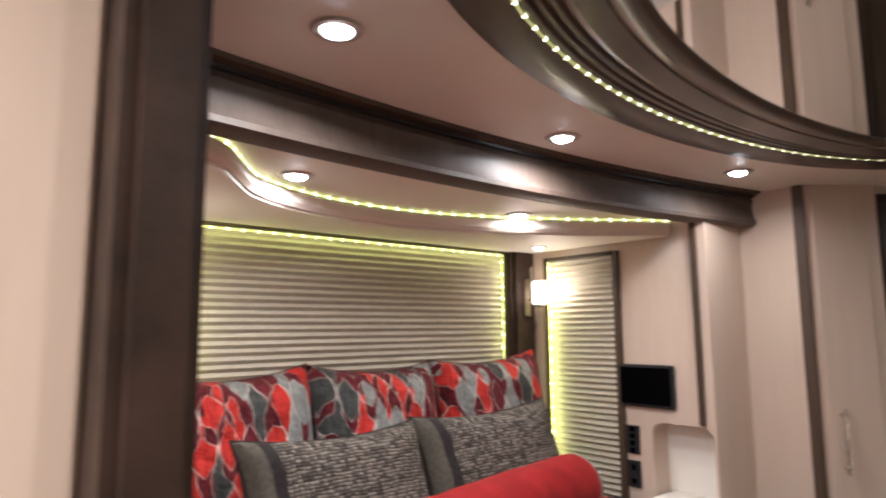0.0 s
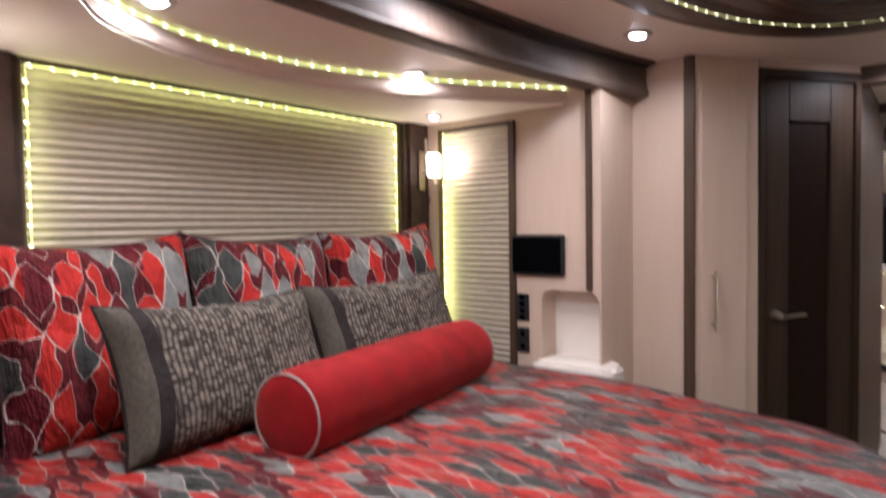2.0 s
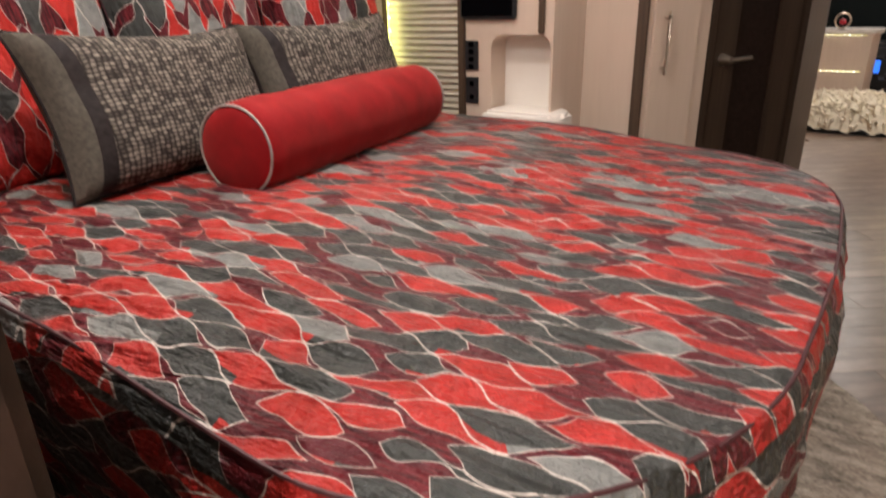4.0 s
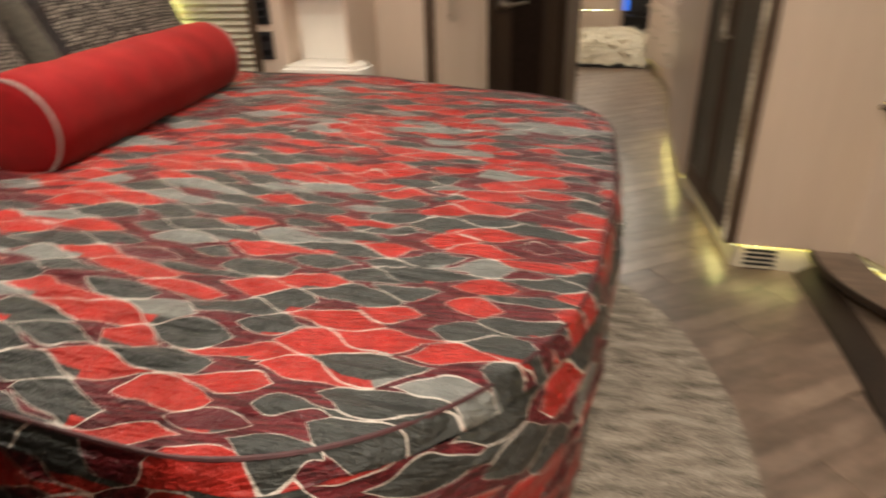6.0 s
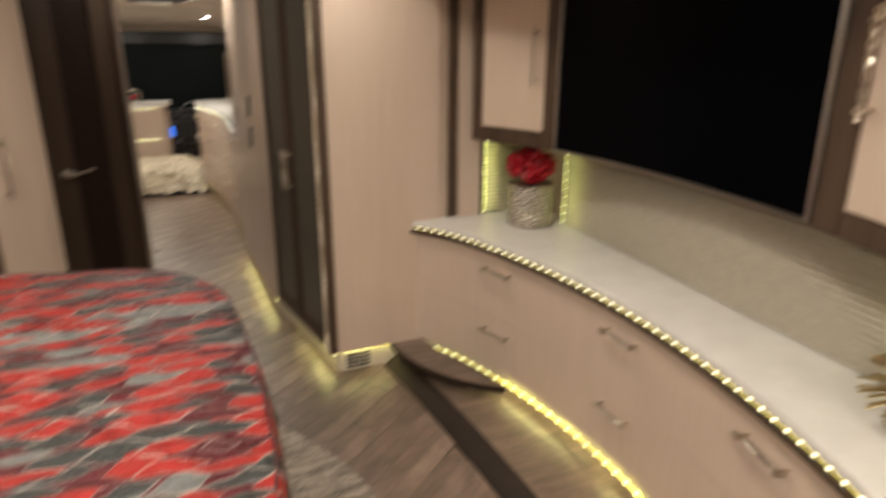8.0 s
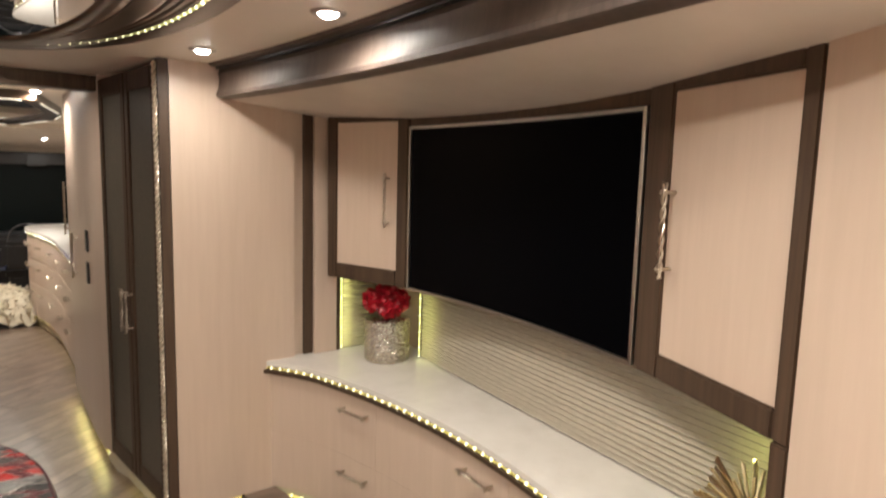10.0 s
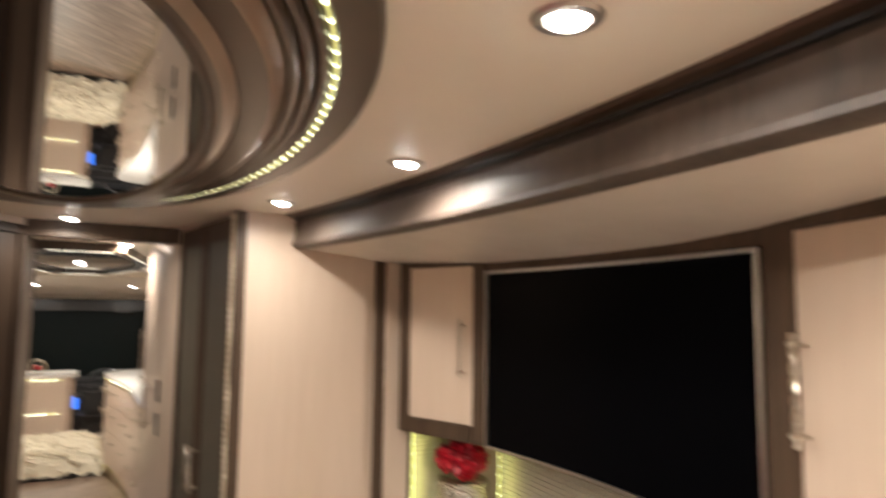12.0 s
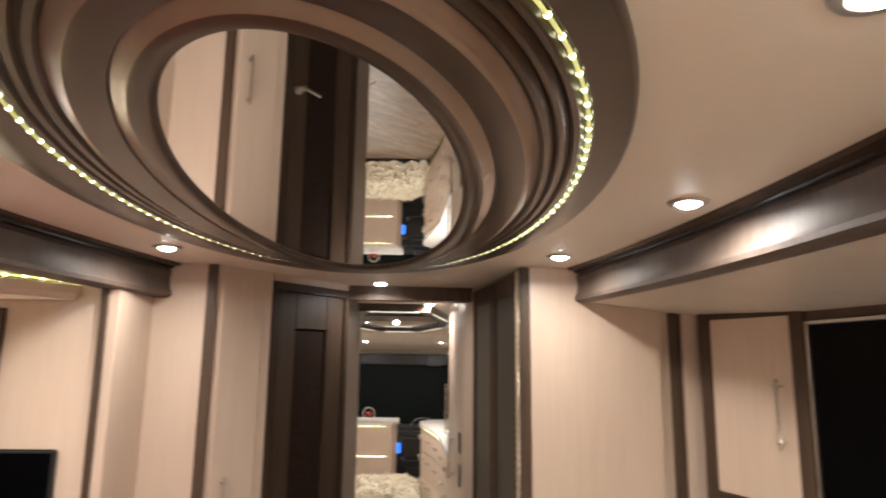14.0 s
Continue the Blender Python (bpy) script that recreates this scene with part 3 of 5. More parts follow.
tab = thing("wall_tablet", (-1.0, EY, 1.19), "black glossy touch panel on the pale wood wall", "tablet")
part("housing", box(-1.124, -0.868, EY - 0.022, EY - 0.001, 1.193, 1.367, 0.006), BLACK_MATTE, tab)
part("screen", box(-1.112, -0.88, EY - 0.0245, EY - 0.0225, 1.205, 1.355, 0.001), BLACK, tab)


def plate(x0, x1, z0, z1, label, rows):
    pt = thing("switch_plate", (x0, EY, z0), label, "switch", "wall plates")
    part("plate", box(x0, x1, EY - 0.008, EY - 0.0005, z0, z1, 0.003), BLACK_MATTE, pt)
    for i in range(rows):
        z = z0 + (z1 - z0) * (i + 0.5) / rows
        part("rocker", box(x0 + 0.02, x1 - 0.02, EY - 0.012, EY - 0.008, z - 0.011, z + 0.011, 0.002), BLACK, pt)
    return pt


plate(-1.108, -1.043, 0.995, 1.112, "black four-button switch plate on pale wood wall", 4)
plate(-1.104, -1.043, 0.858, 0.968, "black double socket plate on pale wood wall", 2)

# ---- head of the bed: large window, piers, sconces ----
BX = -1.66
w1 = thing("window_1", (BX, 1.85, 0.9), "wide window behind the bed with drawn cream pleated shade", "window", "windows", "structure")
shade("shade", (BX + 0.004, 1.105), (BX + 0.004, 2.615), (1, 0), 0.85, 1.885, w1)
for a in ((1.09, 2.63, 1.885, 1.91), (1.09, 2.63, 0.83, 0.85)):
    part("window_frame", box(BX - 0.02, BX + 0.03, a[0], a[1], a[2], a[3], 0.004), DARK, w1, "dark walnut frame")
for y in (1.09, 2.615):
    part("window_frame", box(BX - 0.02, BX + 0.03, y, y + 0.015, 0.85, 1.885, 0.004), DARK, w1, "dark walnut frame")
def shade_light(points, behind, label, gap):
    """LED chips along a shade, with the tape sunk into the pleats behind them."""
    strip = thing("led_strip", points[0], label, "light strip", "led strips")
    part("tape", tube([Vector(p) + Vector(behind) for p in points], 0.0022, 6), GLOW_SHADE, strip)
    part("bead_run", beads(points, 0.0058, gap), GLOW_MID, strip, "small bright LED chips")["kind"] = "stuff"


shade_light([(BX + 0.02, 1.117, 0.9), (BX + 0.02, 1.117, 1.874), (BX + 0.02, 2.603, 1.874), (BX + 0.02, 2.603, 0.9)], (0.004, 0, 0), "yellow-green LED tape round the bed window shade", 0.058)
shade_light([(-1.49, EY - 0.022, 0.82), (-1.49, EY - 0.022, 1.84)], (0, -0.004, 0), "yellow-green LED tape along the side window shade", 0.055)
for y0, y1 in ((0.95, 1.09), (2.63, 2.79)):
    pr = thing("pier", (BX, y0, 0.6), "dark leather-like padded pier beside the bed window", "panel", "bed piers")
    part("pad", box(BX - 0.02, BX + 0.07, y0, y1, 0.6, 1.91, 0.02), LEATHER, pr)
    part("edge", box(BX - 0.02, BX + 0.055, y0 - 0.02 if y0 < 1 else y1 + 0.001, y0 - 0.001 if y0 < 1 else y1 + 0.004, 0.6, 1.91, 0.001), DARK, pr)


def sconce(y):
    x = BX + 0.075
    s = thing("wall_sconce", (x, y, 1.58), "nickel wall sconce with lit frosted glass block shade", "wall lamp", "wall sconces")
    part("back_plate", box(x, x + 0.008, y - 0.02, y + 0.02, 1.58, 1.76, 0.003), CHROME, s)
    part("arm", tube([(x + 0.005, y, 1.66), (x + 0.05, y, 1.66), (x + 0.06, y, 1.67)], 0.008), CHROME, s)
    part("cup", lathe([(0.006, -0.03), (0.012, -0.024), (0.010, -0.012), (0.026, -0.004), (0.03, 0.0), (0.004, 0.002)], (x + 0.078, y, 1.634), 20), CHROME, s, "turned nickel cup under the shade")
    part("finial", lathe([(0.001, 0.0), (0.006, 0.01), (0.006, 0.11), (0.001, 0.12)], (x + 0.03, y, 1.70), 12), CHROME, s)
    part("cord", tube([(x + 0.01, y + 0.012, 1.58), (x + 0.02, y + 0.014, 1.54), (x + 0.015, y + 0.03, 1.51), (x + 0.01, y + 0.05, 1.55)], 0.003, 6), BLACK_MATTE, s)
    part("shade", box(x + 0.05, x + 0.105, y - 0.027, y + 0.027, 1.635, 1.745, 0.008), glow("sconce_glass", (1.0, 0.82, 0.62), 6.0), s, "glowing frosted glass block shade")
    bulb(x + 0.17, y, 1.69, 2.2, 0.04, (1.0, 0.80, 0.60))


sconce(2.72)
sconce(0.90)

# ---- soffit over the bed with LED line and puck lamps ----
SOFF = [(-0.83, 0.74), (-0.865, 0.86), (-0.92, 0.95), (-1.03, 1.03), (-1.17, 1.14), (-1.27, 1.30), (-1.33, 1.50), (-1.345, 1.72), (-1.31, 1.95), (-1.22, 2.19), (-1.08, 2.45), (-0.94, 2.66), (-0.86, 2.79)]


def smooth_path(pts, n=6):
    out = []
    for i in range(len(pts) - 1):
        p0, p1, p2, p3 = (Vector(pts[max(0, min(len(pts) - 1, k))]) for k in (i - 1, i, i + 1, i + 2))
        for j in range(n):
            t = j / n
            out.append(tuple(0.5 * ((2 * p1) + (p2 - p0) * t + (2 * p0 - 5 * p1 + 4 * p2 - p3) * t * t + (3 * p1 - p0 - 3 * p2 + p3) * t ** 3)))
    return out + [tuple(pts[-1])]


SP = smooth_path(SOFF)
soffit = thing("soffit", (-1.4, 1.7, 1.9), "curved tan soffit over the bed head, lit along its upper edge", "soffit")
part("edge_band", sweep(SP, [(0.0, 1.90), (-0.012, 1.915), (-0.012, 1.945), (0.0, 1.95), (0.03, 1.95), (0.03, 1.90)]), SOFFIT, soffit)
part("underside", prism([(-1.675, 0.745)] + [(x - 0.012, y) for x, y in SP] + [(-1.675, 2.79)], 1.893, 1.905), CEIL, soffit)
led_strip([(x + 0.004, y, 1.957) for x, y in SP], "yellow-green LED line along the bed soffit", 0.06, 0.003, 0.0056, GLOW_SHADE, GLOW_MID)
PUCKS = [(-1.13, 1.24, 1), (-1.165, 2.215, 1)]


def downlight(x, y, z=H, size=0.041, label="recessed round ceiling downlight with bright lens and chrome rim"):
    d = thing("downlight", (x, y, z), label, "ceiling light", "downlights")
    part("rim", lathe([(size * 0.70, 0.004), (size * 0.72, -0.003), (size * 0.82, -0.007), (size * 1.12, -0.006), (size * 1.24, -0.0005), (size * 0.9, 0.004)], (x, y, z), 32), RIM, d, "pale satin metal rim")
    part("lens", lathe([(size * 0.70, -0.001), (size * 0.62, -0.010), (size * 0.38, -0.015), (0.002, -0.017)], (x, y, z), 24), GLOW_WHITE, d, "bright glowing lens")
    return d


# the two rear fills get a downlight body as well, out of view
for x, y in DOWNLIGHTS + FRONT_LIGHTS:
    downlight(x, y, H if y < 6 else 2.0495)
for x, y, z in SOFFIT_LIGHTS:
    downlight(x, y, z)
for x, y, k in PUCKS:
    downlight(x, y, 1.965, 0.042, "small bright puck lamp over the bed")
    area(x, y, 1.945, 4.4, 0.07, spread=3.0)
for x, y in ((-1.41, 2.61), (-1.41, 0.96)):
    downlight(x, y, 1.893, 0.03, "small bright puck lamp under the soffit")
    area(x, y, 1.88, 1.2, 0.05)

# ---- oval mirror medallion in the ceiling ----
RING = [(0.0, 2.079), (0.008, 2.064), (0.03, 2.058), (0.15, 2.056), (0.27, 2.055), (0.285, 2.058), (0.295, 2.064), (0.315, 2.064), (0.325, 2.052), (0.345, 2.046), (0.375, 2.046), (0.395, 2.053), (0.405, 2.047), (0.425, 2.041), (0.455, 2.041), (0.475, 2.048), (0.485, 2.042), (0.505, 2.036), (0.535, 2.036), (0.555, 2.042), (0.562, 2.040), (0.60, 2.026), (0.63, 2.020), (0.64, 2.019), (0.72, 2.0165), (0.80, 2.0155), (0.81, 2.0185), (0.845, 2.013), (0.87, 2.007), (0.88, 2.006), (0.91, 2.003), (0.95, 2.0025), (0.985, 2.006), (1.0, 2.0125)]


def ring_at(k):
    """Centre and half axes of the oval at k: 0 the rim, 0.3 the LED line, 1 the mirror."""
    rim, lit, glass = (0.165, 1.935, 0.612, 1.22), (0.186, 1.89, 0.508, 1.083), (0.196, 1.793, 0.260, 0.808)
    a, b, t = (rim, lit, k / 0.3) if k < 0.3 else (lit, glass, (k - 0.3) / 0.7)
    return tuple(u + (v - u) * t for u, v in zip(a, b))


def loft(stops, n=128):
    b = bmesh.new()
    rows = [[b.verts.new((x, y, z)) for x, y in ellipse(*ring_at(k), n)] for k, z in stops]
    for u, v in zip(rows, rows[1:]):
        for j in range(n):
            b.faces.new((u[j], u[(j + 1) % n], v[(j + 1) % n], v[j]))
    return b


med = thing("ceiling_medallion", (0.16, 1.85, 2.0), "oval ceiling medallion with stepped dark walnut mouldings and mirror centre", "ceiling mirror")
part("outer_band", loft(RING[:7]), DARK_R, med)
part("ribs", loft(RING[6:21]), DARK_R, med, "ribbed dark moulding")
part("cove", loft(RING[20:24]), PEACH, med, "peach-toned wood cove, ceiling reflection painted in")
part("inner_band", loft(RING[23:27]), DARK_R, med)
part("cove", loft(RING[26:30]), PEACH, med, "peach-toned wood cove, ceiling reflection painted in")
part("mirror_frame", loft(RING[29:]), DARK_R, med, "rounded dark mirror frame")
part("mirror", prism(ellipse(*ring_at(1.0), 128), 2.0127, 2.018), MIRROR, med, "clear oval mirror")
LEDK = ring_at(0.30)
loop = [(x, y, 2.0535) for x, y in ellipse(*LEDK, 128)]
led_strip(loop + loop[:1], "yellow-green LED ring round the ceiling medallion", 0.05, 0.0028, 0.0047, None, GLOW_SOFT)

# ---- bed ----
def bed_outline():
    x0, x1, y0, y1 = -1.64, 0.348, 0.81, 2.70
    pts = []
    for cx, cy, rx, ry, a0 in ((x1 - 0.46, y1 - 0.58, 0.46, 0.58, 0), (x0 + 0.06, y1 - 0.06, 0.06, 0.06, 90), (x0 + 0.06, y0 + 0.06, 0.06, 0.06, 180), (x1 - 0.47, y0 + 0.60, 0.47, 0.60, 270)):
        steps = 26 if rx > 0.2 else 5
        arc = [(cx + rx * math.cos(radians(a0 + 90 * i / steps)), cy + ry * math.sin(radians(a0 + 90 * i / steps))) for i in range(steps + 1)]
        if pts:
            (xa, ya), (xb, yb) = pts[-1], arc[0]
            m = int(math.hypot(xb - xa, yb - ya) / 0.035)
            pts += [(xa + (xb - xa) * i / m, ya + (yb - ya) * i / m) for i in range(1, m)]
        pts += arc
    (xa, ya), (xb, yb) = pts[-1], pts[0]
    m = int(math.hypot(xb - xa, yb - ya) / 0.035)
    pts += [(xa + (xb - xa) * i / m + 0.012 * math.sin(math.pi * i / m), ya + (yb - ya) * i / m) for i in range(1, m)]
    return pts


BO = bed_outline()
bc = (-0.65, 1.7525)


def bed_rise(x):
    """The mattress stands higher towards the pillows."""
    k = max(0.0, min(1.0, (-0.05 - x) / 0.6))
    return 0.042 * k * k * (3 - 2 * k)


def bed_top():
    b = bmesh.new()
    ks = [0.001, 0.1, 0.2, 0.3, 0.4, 0.5, 0.58, 0.66, 0.73, 0.79, 0.84, 0.88, 0.91, 0.94, 0.96, 0.975, 0.985, 0.993, 1.0]
    rows = []
    for k in ks:
        row = []
        for x, y in BO:
            px, py = bc[0] + (x - bc[0]) * k, bc[1] + (y - bc[1]) * k
            z = 0.775 + 0.03 * (1 - k ** 8) + bed_rise(px)
            z -= 0.03 * max(0.0, (k - 0.985) / 0.015) ** 2
            z += 0.010 * noise.noise((px * 3.2, py * 3.2, 0.3)) + 0.004 * noise.noise((px * 9, py * 9, 1.3))
            row.append(b.verts.new((px, py, z)))
        rows.append(row)
    n = len(BO)
    for u, v in zip(rows, rows[1:]):
        for j in range(n):
            b.faces.new((u[j], u[(j + 1) % n], v[(j + 1) % n], v[j]))
    b.faces.new(rows[0])
    bmesh.ops.subdivide_edges(b, edges=[e for e in b.edges if e.calc_length() > 0.012], cuts=2, use_grid_fill=True)
    for v in b.verts:
        x, y = v.co.x, v.co.y
        ridge = 1 - abs(noise.noise((x * 2.6, y * 15, 4.0))) * 2.2
        fold_ = 1 - abs(noise.noise((x * 5 + y * 2, y * 30, 9.0))) * 2
        v.co.z += 0.0075 * max(0.0, ridge) ** 2 + 0.003 * fold_ - 0.004
    return b


def bed_skirt():
    b = bmesh.new()
    rows = []
    for i in range(13):
        k = i / 12
        row = []
        for j, (x, y) in enumerate(BO):
            d = Vector((x - bc[0], y - bc[1])).normalized()
            o = 0.012 * math.sin(k * math.pi) - 0.05 * k + 0.012 * k * noise.noise((x * 5, y * 5, k * 1.4)) + (0.008 if 0 < i < 4 else 0) - (0.012 if i == 0 else 0)
            row.append(b.verts.new((x + d.x * o, y + d.y * o, 0.742 - 0.61 * k + bed_rise(x) * (1 - k))))
        rows.append(row)
    n = len(BO)
    for u, v in zip(rows, rows[1:]):
        for j in range(n):
            b.faces.new((u[j], u[(j + 1) % n], v[(j + 1) % n], v[j]))
    bmesh.ops.subdivide_edges(b, edges=b.edges[:], cuts=1, use_grid_fill=True)
    for v in b.verts:
        d = Vector((v.co.x - bc[0], v.co.y - bc[1])).normalized()
        o = 0.010 * max(0.0, 1 - abs(noise.noise((v.co.x * 4, v.co.y * 4, v.co.z * 12))) * 2.4) ** 2
        v.co.x, v.co.y = v.co.x + d.x * o, v.co.y + d.y * o
    return b


bed = thing("bed", (-0.65, 1.795, 0.0), "large bed with rounded foot under a red and grey leaf-pattern coverlet", "bed")
part("coverlet", bed_top(), BED_F, bed, "red and grey leaf-pattern quilted coverlet")
SKIRT_F = leaf_fabric("coverlet_drop", (2, 0), 0.036, 0.20, 0.1, -30, 1.2)
part("coverlet_drop", bed_skirt(), SKIRT_F, bed)
part("piping", tube([(bc[0] + (x - bc[0]) * 0.985, bc[1] + (y - bc[1]) * 0.985, 0.7815 + bed_rise(x)) for x, y in BO], 0.0034, 6, None, True), WINE_F, bed)
part("base", prism([(bc[0] + (x - bc[0]) * 0.93, bc[1] + (y - bc[1]) * 0.93) for x, y in BO], 0.0, 0.60), BLACK_MATTE, bed)
single("rug", prism(ellipse(-0.10, 1.72, 0.88, 1.26, 96), 0.002, 0.014, 0.004), RUG, "grey woven oval carpet round the bed foot", "rug")


# ---- pillows ----
def pillow_mesh(w, h, t, n=22, sag=0.018, keep=(0, 99)):
    b = bmesh.new()
    grid = {}
    for s in (1, -1):
        for i in range(n + 1):
            for j in range(n + 1):
                u, v = -1 + 2 * i / n, -1 + 2 * j / n
                edge = i in (0, n) or j in (0, n)
                if s == -1 and edge:
                    grid[s, i, j] = grid[1, i, j]
                    continue
                px = u * (1 - 0.085 * (1 - v * v)) * w / 2
                py = v * (1 - 0.07 * (1 - u * u)) * h / 2 - sag * (1 - u * u) * max(0, v) ** 2
                f = max(0.0, (1 - u ** 4) * (1 - v ** 4)) ** 0.5
                z = s * t / 2 * f * (1 + 0.10 * noise.noise((u * 2.1 + w, v * 2.1, s * 1.0)))
                grid[s, i, j] = b.verts.new((px, py, z))
        for i in range(n):
            for j in range(n):
                if not keep[0] <= i < keep[1]:
                    continue
                q = [grid[s, i, j], grid[s, i + 1, j], grid[s, i + 1, j + 1], grid[s, i, j + 1]]
                if len(set(q)) == 4:
                    b.faces.new(q)
    return b


def rim_points(w, h, n=22):
    pts = []
    for i in range(n):
        u = -1 + 2 * i / n
        pts.append((u * w / 2, -h / 2 * (1 - 0.07 * (1 - u * u)), 0))
    for i in range(n):
        v = -1 + 2 * i / n
        pts.append((w / 2 * (1 - 0.085 * (1 - v * v)), v * h / 2, 0))
    for i in range(n):
        u = 1 - 2 * i / n
        pts.append((u * w / 2, h / 2 * (1 - 0.07 * (1 - u * u)) - 0.018 * (1 - u * u), 0))
    for i in range(n):
        v = 1 - 2 * i / n
        pts.append((-w / 2 * (1 - 0.085 * (1 - v * v)), v * h / 2, 0))
    return pts


def upright(x, y, z, lean, turn=0, tip=0):
    """Stands a pillow up: its width along y, its face to +x, leaning back by lean degrees."""
    return Matrix.Translation((x, y, z)) @ Matrix.Rotation(radians(turn), 4, "Z") @ Matrix.Rotation(radians(-lean), 4, "Y") @ Matrix.Rotation(radians(90), 4, "Z") @ Matrix.Rotation(radians(90), 4, "X") @ Matrix.Rotation(radians(tip), 4, "Z")


def leaf_pillow(m):
    ob = thing("throw_pillow", (0, 0, 0), "square red and grey leaf-pattern pillow standing against the shade", "pillow", "leaf pillows")
    part("cover", pillow_mesh(0.60, 0.60, 0.23), PIL_F, ob)
    part("piping", tube(rim_points(0.60, 0.60), 0.003, 6, None, True), WINE_F, ob)
    ob.matrix_world = m
    return ob


first = leaf_pillow(upright(-1.53, 1.262, 1.10, 12, 5, 1.5))
for m in (upright(-1.54, 1.822, 1.10, 12, 4, -1), upright(-1.53, 2.43, 1.115, 12, -6, 3)):
    copy_thing(first, m)


def lumbar(m):
    ob = thing("lumbar_pillow", (0, 0, 0), "rectangular grey tweed pillow with dark satin band", "pillow", "tweed pillows")
    part("cover", pillow_mesh(0.69, 0.40, 0.19, 40), GREY_F, ob)
    part("band", pillow_mesh(0.69, 0.40, 0.196, 40, keep=(3, 5)), BAND_F, ob, "dark satin ribbon band")
    part("border", pillow_mesh(0.69, 0.40, 0.194, 40, keep=(0, 3)), TRIM_F, ob, "plain grey-olive border")
    part("piping", tube(rim_points(0.69, 0.40), 0.004, 6, None, True), BAND_F, ob)
    ob.matrix_world = m
    return ob


lp = lumbar(upright(-1.20, 1.46, 1.03, 22, 7, -1.5))
copy_thing(lp, upright(-1.25, 2.145, 1.035, 22, -3, 1.5))

bol = thing("bolster", (-0.93, 1.93, 0.82), "round red velvet bolster with grey piped ends", "pillow")
BA, BB = Vector((-0.905, 1.42, 0.936)), Vector((-1.06, 2.385, 0.94))
bd = BB - BA
prof = [(0.0, 0.04), (0.002, 0.085), (0.012, 0.106), (0.03, 0.114), (0.3, 0.117), (0.6, 0.116), (0.97, 0.114), (0.988, 0.106), (0.998, 0.085), (1.0, 0.04)]
rolls = [0.06 + 0.88 * i / 30 for i in range(31)]
prof = [q for q in prof if q[0] < 0.05] + [(k, 0.115 + 0.002 * math.sin(k * 3)) for k in rolls] + [q for q in prof if q[0] > 0.95]
bmb = tube([BA + bd * k for k, r in prof], [r for k, r in prof], 48)
for v in bmb.verts:
    k = (v.co - BA).dot(bd) / bd.length_squared
    ax_ = BA + bd * k
    v.co = ax_ + (v.co - ax_) * (1 + 0.045 * noise.noise((v.co.x * 6, v.co.y * 6, v.co.z * 6)) + 0.02 * noise.noise((v.co.x * 16, v.co.y * 30, v.co.z * 16)))
part("cover", bmb, VELVET, bol)
bu = bd.normalized()
bs = bu.cross(Vector((0, 0, 1)))
for k in (0.012, 0.988):
    part("piping", tube([BA + bd * k + 0.109 * (math.cos(a) * bs + math.sin(a) * bs.cross(bu)) for a in [2 * math.pi * i / 40 for i in range(40)]], 0.0034, 6, None, True), PIPE, bol, "grey piping")

# ---- dresser side ----
def front(y):
    return 1.558 - 0.172 * (y - 1.85) ** 2 - 0.75 * max(0.0, y - 2.75) ** 2


FR = [(front(y), y) for y in [0.80 + (3.06 - 0.80) * i / 40 for i in range(41)]]
dr = thing("dresser", (1.6, 1.9, 0.05), "long pale wood dresser with concave front and nickel pulls", "dresser")
part("body", prism([(x + 0.022, y) for x, y in FR] + [(1.99, 3.02), (1.99, 0.78)], 0.12, 0.702), PALE, dr)
part("toe_kick", prism([(x + 0.035, y) for x, y in FR] + [(1.99, 3.02), (1.99, 0.78)], 0.05, 0.12), TOE, dr, "recessed lit toe kick")
COLS = [(3.05, 2.40), (2.3985, 1.62), (1.6185, 0.84)]
for y1, y0 in COLS:
    for z0, z1, zh in ((0.122, 0.388, 0.318), (0.3895, 0.7015, 0.612)):
        seg = [(front(y0 + (y1 - y0) * i / 14), y0 + (y1 - y0) * i / 14) for i in range(15)]
        dw = part("drawer", sweep(seg, [(0.0, z0), (0.0, z1), (-0.021, z1), (-0.021, z0)]), PALE, dr)
        ym = 2.525 if y1 > 3 else (1.78 if y1 > 2 else 1.12)
        a, b = (front(ym + 0.09), ym + 0.09, zh), (front(ym - 0.09), ym - 0.09, zh)
        nx, ny = -(a[1] - b[1]), (a[0] - b[0])
        pull("handle", a, b, (nx, ny, 0), dw)
top = thing("worktop", (1.7, 1.9, 0.702), "white quartz dresser top with curved nosing", "worktop")
part("slab", prism([(x - 0.02, y) for x, y in FR] + [(1.40, 3.10), (1.99, 3.02), (1.99, 0.78)], 0.722, 0.745, 0.006), STONE, top)
part("nosing", sweep(FR, [(0.0, 0.702), (0.0, 0.721), (0.014, 0.721), (0.014, 0.702)]), DARK_R, top, "bronze edge strip")
part("channel", sweep(FR, [(-0.002, 0.686), (-0.002, 0.7065), (0.026, 0.7065), (0.026, 0.690), (0.02, 0.686)]), DARK_R, top, "dark bronze light channel")
led_strip([(x - 0.017, y, 0.714) for x, y in FR], "LED tape under the dresser top edge", 0.046, 0.002, 0.0062, GLOW_TOE, GLOW_EDGE)
# toe tape set forward, chips enlarged, to imitate its reflection on the floor
led_strip([(x - 0.006, y, 0.092) for x, y in FR], "yellow-green LED tape in the dresser toe kick", 0.06, 0.005, 0.011, GLOW_TOE, GLOW_TOE_CHIP)

